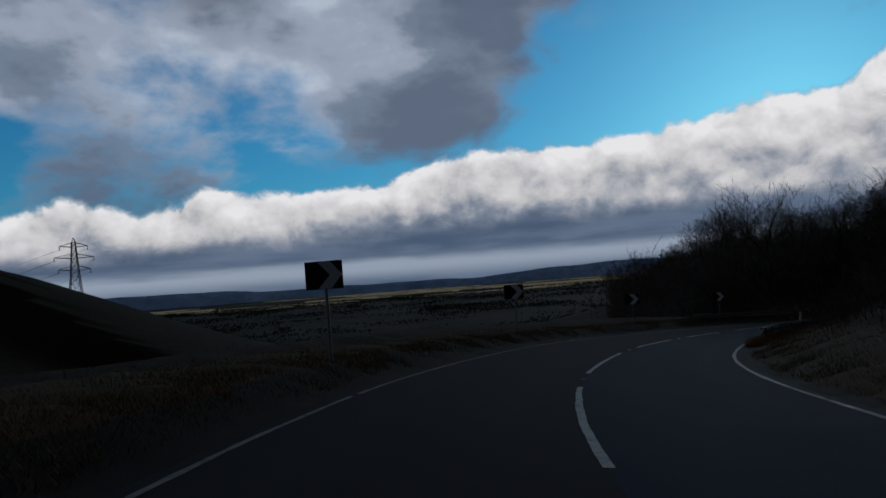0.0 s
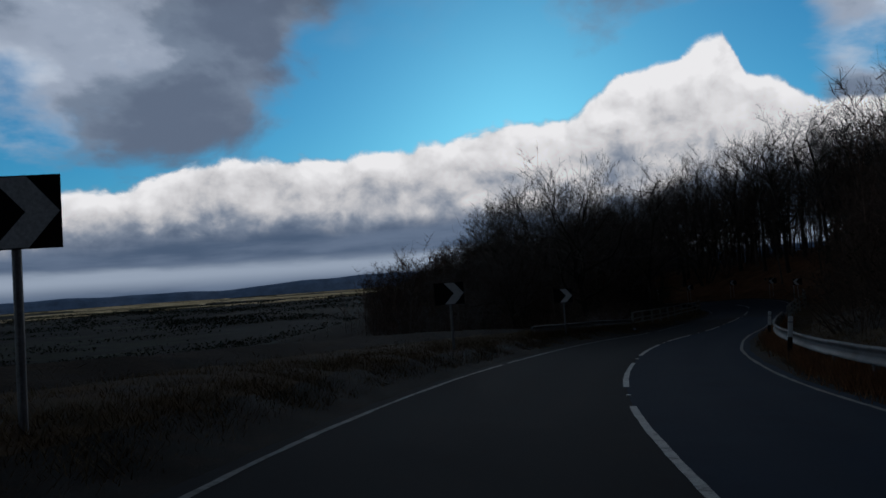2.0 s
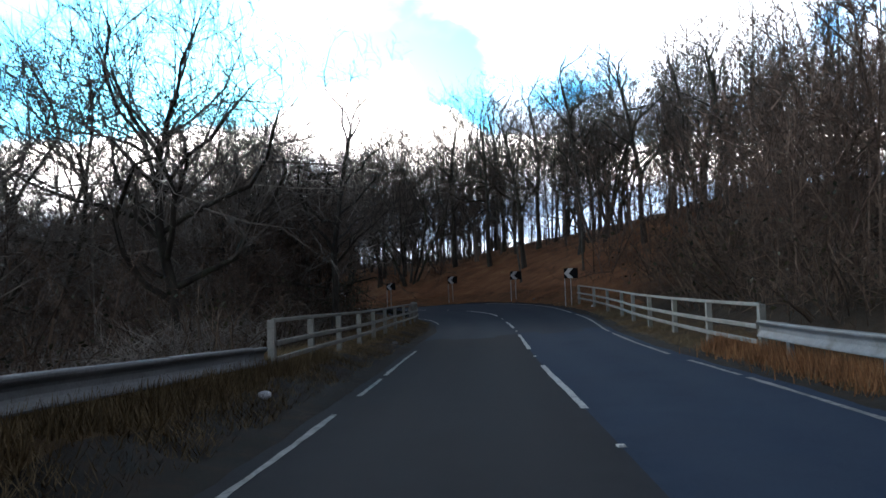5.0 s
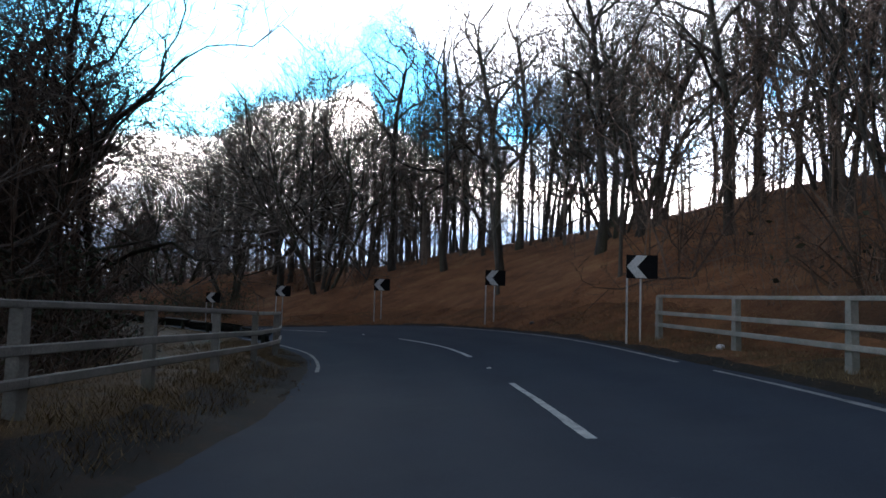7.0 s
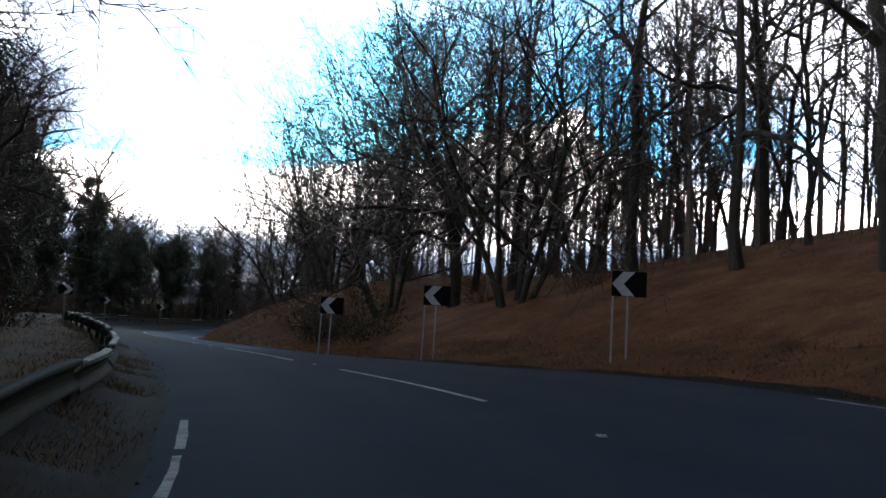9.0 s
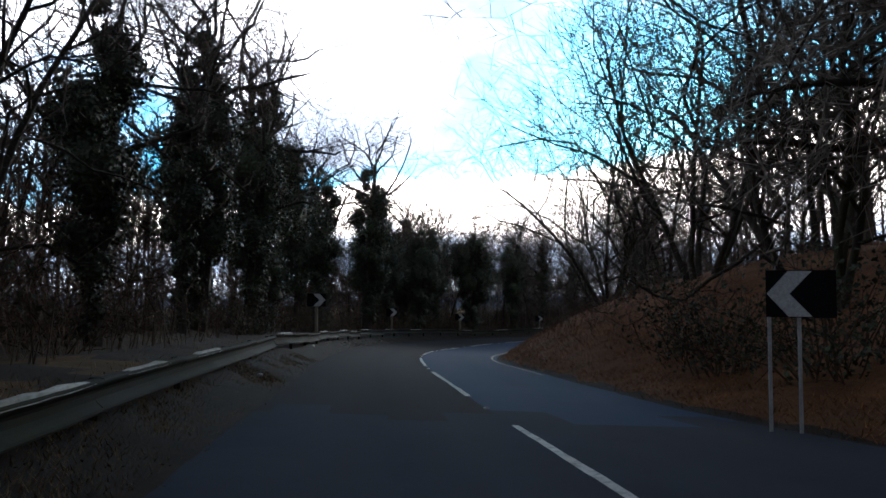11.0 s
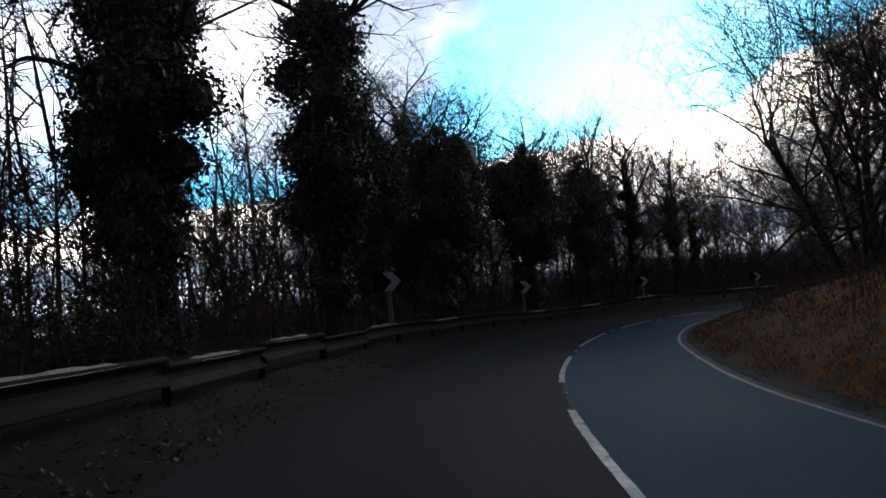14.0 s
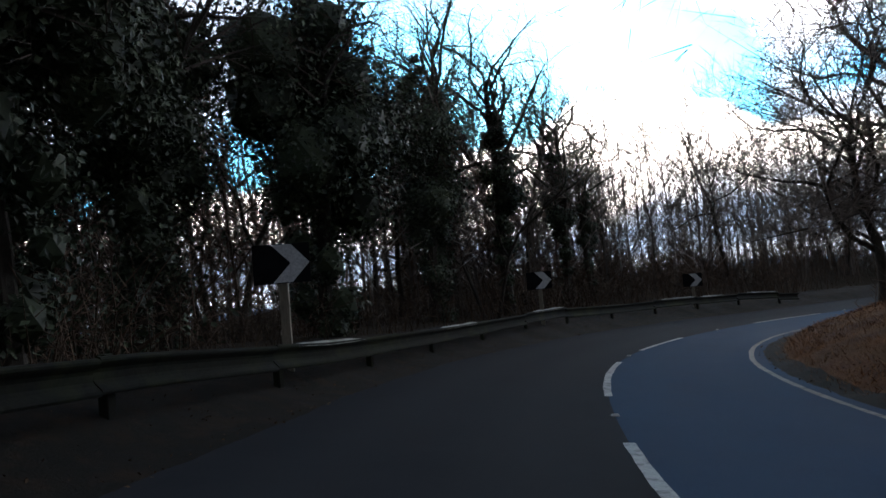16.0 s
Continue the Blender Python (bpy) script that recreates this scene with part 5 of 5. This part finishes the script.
birch.put(113.5, 12.5, 0.8)
for s, u, size in ((134.0, 17.5, 1.0), (123.5, 15.6, 1.05), (129.0, 16.8, 0.95), (118.0, 16.5, 1.0), (112.5, 17.0, 1.0), (141.5, 16.5, 0.95), (127.0, 21.0, 1.0), (108.0, 18.5, 0.9), (146.0, 17.0, 0.9), (132.0, 22.0, 1.0)):
    tall_tree.put(s, u, size)
tall_tree.put(95.5, -6.2, 0.74, 1, 30)

# ivy-clad row beyond the barrier
for s, u, size, which in ((145.5, -7.0, 0.95, 1), (152.5, -7.0, 0.95, 4), (155.0, -7.2, 1.08, 0), (160.5, -6.8, 1.0, 5), (165.5, -7.6, 1.0, 2),
                          (174.0, -7.0, 1.02, 5), (177.0, -10.0, 1.0, 0), (182.5, -6.6, 1.17, 0), (186.3, -6.5, 0.95, 1), (189.8, -8.8, 1.0, 1),
                          (192.5, -6.3, 0.97, 3), (195.0, -9.2, 1.0, 0), (197.5, -7.8, 0.95, 5), (199.4, -9.0, 1.0, 5), (202.0, -6.0, 1.06, 3), (209.0, -6.3, 0.98, 5), (212.7, -5.2, 1.0, 4), (217.0, -4.9, 0.84, 4), (219.5, -5.0, 0.62, 4)):
    ivies.put(s, u, size, which)

random.seed(7)
# ridge wood on the offside
for k in range(40):
    s = random.uniform(52, 112)
    haze.put(s, float(along(EDGE_R, s)) + 5.0 + 22 * random.random() ** 1.25, random.uniform(0.7, 1.15) * (0.75 if s < 76 else 1.0))
for k in range(12):
    s = random.uniform(82, 116)
    haze.put(s, float(along(EDGE_L, s)) - random.uniform(5, 16), random.uniform(0.5, 0.85))
for k in range(10):
    s = random.uniform(206, 248)
    haze.put(s, float(along(EDGE_L, s)) - random.uniform(6, 18), random.uniform(0.7, 1.05))

for k in range(10):
    s = random.uniform(84, 108)
    slim.put(s, float(along(EDGE_R, s)) + random.uniform(12, 28), random.uniform(0.6, 0.8))
for k in range(40):
    s = random.uniform(106, 152)
    slim.put(s, float(along(EDGE_R, s)) + random.uniform(11, 27), random.uniform(0.9, 1.2))
for k in range(18):
    s = random.uniform(150, 210)
    slim.put(s, float(along(EDGE_R, s)) + random.uniform(8, 20), random.uniform(0.75, 1.0))
for k in range(14):
    s = random.uniform(0, 54)
    slim.put(s, float(along(EDGE_R, s)) + random.uniform(8, 22), random.uniform(0.38, 0.52))
# thin bare trees before the ivy-clad ones
for s, u, k in ((126.0, -7.2, 0.72), (129.5, -9.0, 0.8), (132.5, -7.6, 0.66), (136.0, -9.6, 0.8), (139.0, -7.4, 0.7), (143.0, -10.5, 0.8)):
    slim.put(s, u, k)
# nearside wood past the bridge
for k in range(18):
    s = random.uniform(90, 150)
    slim.put(s, float(along(EDGE_L, s)) - random.uniform(10, 24), random.uniform(0.6, 0.9))
for k in range(12):
    s = 186 + 2.8 * k + random.uniform(-1, 1)
    slim.put(s, float(along(EDGE_L, s)) - random.uniform(9.5, 16), random.uniform(0.8, 1.0))
# wood that closes the view beyond the last bend
for k in range(12):
    s = random.uniform(203, 262)
    slim.put(s, float(along(EDGE_L, s)) - random.uniform(5, 22), random.uniform(0.65, 0.95))
for k in range(8):
    s = random.uniform(150, 205)
    slim.put(s, float(along(EDGE_L, s)) - random.uniform(11, 22), random.uniform(0.7, 0.95))


# ---- joined woodland and undergrowth, too dense to count ----
def rods_mesh(base, tip, r0, sides=3):
    """Many straight tapered rods at once."""
    n = len(base)
    d = tip - base
    d = d / np.linalg.norm(d, axis=1)[:, None]
    a = np.cross(d, np.array([0.31, 0.77, 0.55]))
    a /= np.linalg.norm(a, axis=1)[:, None]
    b = np.cross(d, a)
    ring = [base + r0[:, None] * (math.cos(2.0944 * k) * a + math.sin(2.0944 * k) * b) for k in range(3)]
    v = np.stack([*ring, tip], 1).reshape(-1, 3)
    i = np.arange(n)[:, None] * 4
    f = np.concatenate([i + [0, 1, 3], i + [1, 2, 3], i + [2, 0, 3]], 0)
    return v, f


def with_slivers(pb, pt, pr, tb, tt, w):
    """Rods for the thicker wood, narrow blades for the twigs."""
    v, f = rods_mesh(np.concatenate(pb), np.concatenate(pt), np.concatenate(pr))
    a, b = np.concatenate(tb), np.concatenate(tt)
    d = b - a
    side = np.cross(d, np.stack([d[:, 2] + 0.3 * d[:, 0], d[:, 0] + 0.5 * d[:, 1], d[:, 1] - 0.4 * d[:, 2]], 1))
    side *= w / (np.linalg.norm(side, axis=1)[:, None] + 1e-9)
    tv = np.stack([a - side, a + side, b], 1).reshape(-1, 3)
    return np.concatenate([v, tv]), np.concatenate([f, np.arange(len(tv)).reshape(-1, 3) + len(v)])


def woodland(label, count, seed, s_range, u_of, tall, size_f=1.0, low=0.25, mat="twig", girth=1.0, sprays=8):
    """Far trees: trunk, limbs and sprays of twigs, all in one mesh."""
    rng = np.random.default_rng(seed)
    s = rng.uniform(*s_range, count)
    root = ground(s, u_of(rng, s))
    h = tall * rng.uniform(0.65, 1.1, count)
    lean = rng.normal(0, 0.05, (count, 3)) * [1, 1, 0]
    knee = root + (np.array([0, 0, 1.0]) + lean) * (h * 0.45)[:, None]
    top = knee + (np.array([0, 0, 1.0]) - lean * 1.5 + rng.normal(0, 0.07, (count, 3))) * (h * 0.55)[:, None]
    parts_b, parts_t, parts_r = [root - [0, 0, 0.4], knee - [0, 0, 0.3]], [knee + (knee - root) * 0.5, top], [(0.008 * h + 0.03) * girth, (0.006 * h + 0.018) * girth]
    twig_b, twig_t = [], []
    for k in range(12):
        t = rng.uniform(low, 0.97, count)
        az = rng.uniform(0, 6.28, count)
        p = np.where((t < 0.45)[:, None], root + (knee - root) * (t / 0.45)[:, None], knee + (top - knee) * ((t - 0.45) / 0.55)[:, None])
        L = h * (0.07 + 0.23 * (1.05 - t)) * rng.uniform(0.6, 1.2, count)
        q = p + np.stack([np.cos(az), np.sin(az), rng.uniform(0.5, 1.7, count)], 1) * L[:, None]
        parts_b.append(p), parts_t.append(q), parts_r.append(0.0024 * h + 0.010)
        for j in range(sprays):
            f = rng.uniform(0.2, 1.0, count)[:, None]
            p2 = p + (q - p) * f
            e = p2 + (rng.normal(0, 0.55, (count, 3)) + [0, 0, 0.5]) * (0.085 * h * rng.uniform(0.5, 1.2, count))[:, None]
            twig_b.append(p2), twig_t.append(e)
    me = mesh_from("woodland", *with_slivers(parts_b, parts_t, parts_r, twig_b, twig_t, 0.017 * size_f))
    me.materials.append(M[mat])
    return tagged(new("woodland", me), label, "woods", kind="stuff")


def undergrowth(label, count, seed, s_range, u_of, tall, mat="scrub"):
    rng = np.random.default_rng(seed)
    s = rng.uniform(*s_range, count)
    root = ground(s, u_of(rng, s)) - [0, 0, 0.1]
    patch = 0.55 + 0.45 * np.sin(root[:, 0] * 0.9) * np.cos(root[:, 1] * 0.8)
    h = tall * rng.uniform(0.35, 1.1, count) * (0.45 + 0.55 * patch) * (0.2 + 0.8 * smooth01((s - s_range[0]) / 18))
    mid = root + np.concatenate([rng.normal(0, 0.16, (count, 2)), np.full((count, 1), 0.6)], 1) * h[:, None]
    tip = mid + np.concatenate([rng.normal(0, 0.35, (count, 2)), rng.uniform(0.05, 0.5, (count, 1))], 1) * h[:, None]
    r = 0.008 + 0.004 * h
    pb, pt, pr = [root, mid], [mid + (mid - root) * 0.1, tip], [r, r * 0.75]
    tb, tt = [], []
    for k in range(3):
        p = root + (mid - root) * rng.uniform(0.4, 1.0, count)[:, None]
        tb.append(p)
        tt.append(p + (rng.normal(0, 0.5, (count, 3)) + [0, 0, 0.25]) * (0.35 * h)[:, None])
    me = mesh_from("undergrowth", *with_slivers(pb, pt, pr, tb, tt, 0.011))
    me.materials.append(M[mat])
    return tagged(new("undergrowth", me), label, "undergrowth", kind="stuff")


woodland("leafless wood behind the ivy-clad trees", 560, 51, (126, 216), lambda r, s: along(EDGE_L, s) - 9 - 21 * r.random(len(s)) ** 1.2, 11.5, 1.4, 0.03, "twig_brown", 0.8, 18)
woodland("leafless wood closing the far bend", 760, 52, (204, 288), lambda r, s: along(EDGE_L, s) - 7 - 50 * r.random(len(s)) ** 1.3, 11.0, 1.4, 0.04, "twig_pale", 0.7, 18)
woodland("leafless wood along the ridge", 340, 53, (104, 200), lambda r, s: along(EDGE_R, s) + 13 + 32 * r.random(len(s)) ** 1.2, 17.0, 1.2, 0.12, "twig", 0.8, 20)
woodland("leafless wood on the dark rise", 170, 54, (-20, 56), lambda r, s: along(EDGE_R, s) + r.uniform(7, 36, len(s)), 7.8, 1.2, 0.06, "twig", 0.7, 15)
woodland("brown leafless wood inside the bend", 420, 58, (106, 136), lambda r, s: along(EDGE_L, s) - 5.5 - r.uniform(0, 16, len(s)), 9.0, 1.2, 0.03, "twig_brown", 0.7, 14)
woodland("leafless wood past the bridge", 110, 55, (86, 128), lambda r, s: along(EDGE_L, s) - r.uniform(8, 30, len(s)), 8.5, 1.2, 0.15, "twig_pale", 0.7, 13)
woodland("brown leafless wood on the slope above the bridge", 420, 56, (50, 114), lambda r, s: along(EDGE_R, s) + 5.0 + 30 * r.random(len(s)) ** 1.2, 9.0, 1.2, 0.03, "twig_brown", 0.5, 18)
undergrowth("brown leafless undergrowth on the wooded slope", 7000, 61, (52, 112), lambda r, s: along(EDGE_R, s) + 3.2 + r.gamma(2.0, 4.0, len(s)), 2.6, "twig_brown")
undergrowth("brown leafless undergrowth by the bridge", 4500, 62, (68, 130), lambda r, s: along(EDGE_L, s) - 3.6 - r.gamma(2.0, 3.4, len(s)) * np.interp(s, [68, 80, 94], [0.12, 0.35, 1.0]), 2.2, "twig_pale")
undergrowth("tall brown thicket inside the bend", 3200, 69, (97, 134), lambda r, s: along(EDGE_L, s) - 4.6 - r.gamma(2.0, 2.6, len(s)), 4.4, "twig_brown")
undergrowth("dead stems under the ivy-clad trees", 12000, 63, (116, 236), lambda r, s: along(EDGE_L, s) - 3.0 - r.gamma(2.0, 5.0, len(s)), 3.2)
undergrowth("low scrub on the valley side", 5000, 64, (-10, 64), lambda r, s: along(EDGE_L, s) - 4.0 - r.gamma(2.0, 3.5, len(s)), 0.55)
undergrowth("brown scrub on the dark rise", 4000, 65, (2, 56), lambda r, s: along(EDGE_R, s) + 2.4 + r.gamma(2.0, 3.0, len(s)), 2.0)
undergrowth("dark leafless thicket beyond the last bend", 10000, 67, (203, 286), lambda r, s: along(EDGE_L, s) - 5.0 - r.gamma(2.0, 7.0, len(s)), 3.4)
undergrowth("rusty scrub over the bank", 4500, 68, (140, 212), lambda r, s: along(EDGE_R, s) + 2.2 + r.gamma(2.0, 2.2, len(s)), 1.3, "twig_brown")
undergrowth("brown scrub on the ridge", 4000, 66, (106, 215), lambda r, s: along(EDGE_R, s) + 12 + r.gamma(2.0, 4.0, len(s)), 1.6)

# scrub and evergreen bushes
for k in range(30):
    s = random.uniform(71, 122)
    scrub.put(s, float(along(EDGE_L, s)) - random.uniform(3.8, 14), random.uniform(0.8, 1.2) + 0.5 * min(1.0, (s - 71) / 14) * random.random())
for k in range(34):
    s = random.uniform(56, 106)
    scrub.put(s, float(along(EDGE_R, s)) + random.uniform(4.4, 16), random.uniform(1.0, 2.2))
for k in range(16):
    s = random.uniform(-5, 58)
    scrub.put(s, float(along(EDGE_L, s)) - random.uniform(5.5, 12), random.uniform(0.35, 0.6))
for k in range(18):
    s = random.uniform(24, 56)
    scrub.put(s, float(along(EDGE_R, s)) + random.uniform(3.4, 9), random.uniform(0.9, 1.9))
for k in range(24):
    s = random.uniform(122, 226)
    scrub.put(s, float(along(EDGE_L, s)) - random.uniform(3.4, 12), random.uniform(0.6, 1.2))
for s, u, size in ((140.0, 8.2, 1.15), (143.5, 7.8, 1.2), (147.0, 8.4, 0.9), (130.0, -6.0, 0.8), (120.0, -7.5, 1.0), (136.0, -6.4, 0.9), (106.0, -7.0, 1.2), (158.0, -6.0, 0.8), (171.0, -6.3, 0.8), (112.0, -7.5, 1.4), (195.5, -8.0, 1.5)):
    holly.put(s, u, size)
for s, u, size in ((140.0, 14.0, 0.8), (134.0, 15.0, 0.7)):
    copper.put(s, u, size)
wide.put(8.0, -15.0, 0.30, 1, 40)
wide.put(12.0, -19.5, 0.26, 2, 140)


# ---- grass along the verges, leaves on the bank ----
def blades(name, label, count, s_range, u_of, tall, mat, seed, wide_b=0.012, droop=0.35):
    rng = np.random.default_rng(seed)
    s = rng.uniform(*s_range, count)
    u = u_of(rng, s)
    p = ground(s, u)
    p[:, 2] -= 0.03
    az = rng.uniform(0, 6.28, count)
    h = tall * rng.uniform(0.4, 1.25, count)
    out = np.stack([np.cos(az), np.sin(az), np.zeros(count)], 1)
    crossw = np.stack([-np.sin(az), np.cos(az), np.zeros(count)], 1) * wide_b
    tip = p + out * (h * droop)[:, None] + np.array([0, 0, 1]) * (h * 0.92)[:, None]
    v = np.stack([p - crossw, p + crossw, tip], 1).reshape(-1, 3)
    me = mesh_from(name, v, np.arange(count * 3).reshape(count, 3))
    me.materials.append(M[mat])
    return tagged(new(name, me), label, "grass", kind="stuff")


blades("grass", "dead yellow-brown grass along the roadside verge", 130000, (0, 112), lambda r, s: along(EDGE_L, s) - 0.5 - r.gamma(2.0, 0.75, len(s)), 0.13, "grass", 1, 0.006, 0.9)
blades("grass", "dead brown grass along the offside verge", 80000, (6, 112), lambda r, s: along(EDGE_R, s) + 0.4 + r.gamma(2.0, 0.7, len(s)), 0.13, "grass", 2, 0.006, 0.9)
blades("grass", "tall rusty grass under the offside barrier", 26000, (32, 80), lambda r, s: np.interp(s, [34, 60, 77], [5.5, 5.2, 5.55]) + r.normal(0, 0.22, len(s)), 0.36, "bank_grass", 5, 0.011, 0.4)
blades("grass", "tall dead grass under the bridge barrier", 16000, (55, 80), lambda r, s: np.interp(s, [55, 65, 76], [-3.75, -3.6, -3.45]) + r.normal(0, 0.25, len(s)), 0.30, "grass", 6, 0.011, 0.4)
blades("grass", "short rough grass on the inside of the bend", 36000, (106, 150), lambda r, s: along(EDGE_L, s) - 0.3 - r.gamma(1.6, 0.55, len(s)), 0.09, "grass", 3, 0.006, 0.9)
blades("grass", "rusty bracken and grass over the bank", 150000, (104, 222), lambda r, s: along(EDGE_R, s) + 0.4 + np.abs(r.normal(0, 7.0, len(s))), 0.13, "bank_grass", 4, 0.008, 1.3)


def fallen_leaves(count):
    rng = np.random.default_rng(21)
    s = rng.uniform(100, 222, count)
    right = rng.random(count) < 0.75
    u = np.where(right, along(EDGE_R, s) + 0.1 + np.abs(rng.normal(0, 4.0, count)), along(EDGE_L, s) - 0.1 - np.abs(rng.normal(0, 1.6, count)))
    p = ground(s, u)
    p[:, 2] += 0.02
    v, f = leaf_cloud(rng, p, np.tile([0, 0, 1.0], (count, 1)), 0.018)
    me = mesh_from("fallen_leaves", v, f)
    me.materials.append(M["litter"])
    tagged(new("fallen_leaves", me), "scattered brown fallen leaves on verge and bank", "leaves", kind="stuff")


fallen_leaves(16000)


def rubble(count):
    """Broken chalky stone spilt over the mud by the barrier."""
    rng = np.random.default_rng(27)
    s = np.concatenate([rng.normal(165.0, 2.4, count), rng.normal(174.5, 1.6, count // 3)])
    u = along(EDGE_L, s) - 0.35 - np.abs(rng.normal(0.35, 0.3, len(s)))
    p = ground(s, u)
    p[:, 2] += 0.03
    v, f = leaf_cloud(rng, p, np.tile([0, 0, 1.0], (len(s), 1)), 0.032)
    me = mesh_from("rubble", v, f)
    me.materials.append(M["stone"])
    tagged(new("rubble", me), "pale broken stone spilt on the muddy verge", "rubble", kind="stuff")


rubble(420)


# ---- dark woods and hedges in the valley ----
def valley_woods(count):
    rng = np.random.default_rng(33)
    vs, fs, n = [], [], 0
    for k in range(count):
        d = rng.uniform(420, 2600)
        a = radians(rng.uniform(-24, 40))
        x, y = -d * math.sin(a) + 20, d * math.cos(a) + 30
        z, s, u = ground_z(np.array([x]), np.array([y]))
        if u[0] > -70 or z[0] > -30:
            continue
        m = 170
        turn = rng.uniform(0, 3.14)
        spread, tall = rng.uniform(6, 14) + d * 0.03, rng.uniform(4, 7)
        c = np.stack([rng.normal(0, spread, m), rng.normal(0, 3 + d * 0.004, m), rng.random(m) ** 0.8 * tall], 1)
        c[:, :2] = c[:, :2] @ np.array([[math.cos(turn), math.sin(turn)], [-math.sin(turn), math.cos(turn)]])
        v, f = leaf_cloud(rng, c + [x, y, float(z[0])], rng.normal(0, 1, (m, 3)), 0.45 + d * 0.0009)
        vs.append(v)
        fs.append(f + n)
        n += len(v)
    me = mesh_from("valley_trees", np.concatenate(vs), np.concatenate(fs))
    me.materials.append(M["conifer"])
    tagged(new("valley_trees", me), "dark far clumps of trees and hedges in the valley", "woods", kind="stuff")


valley_woods(240)
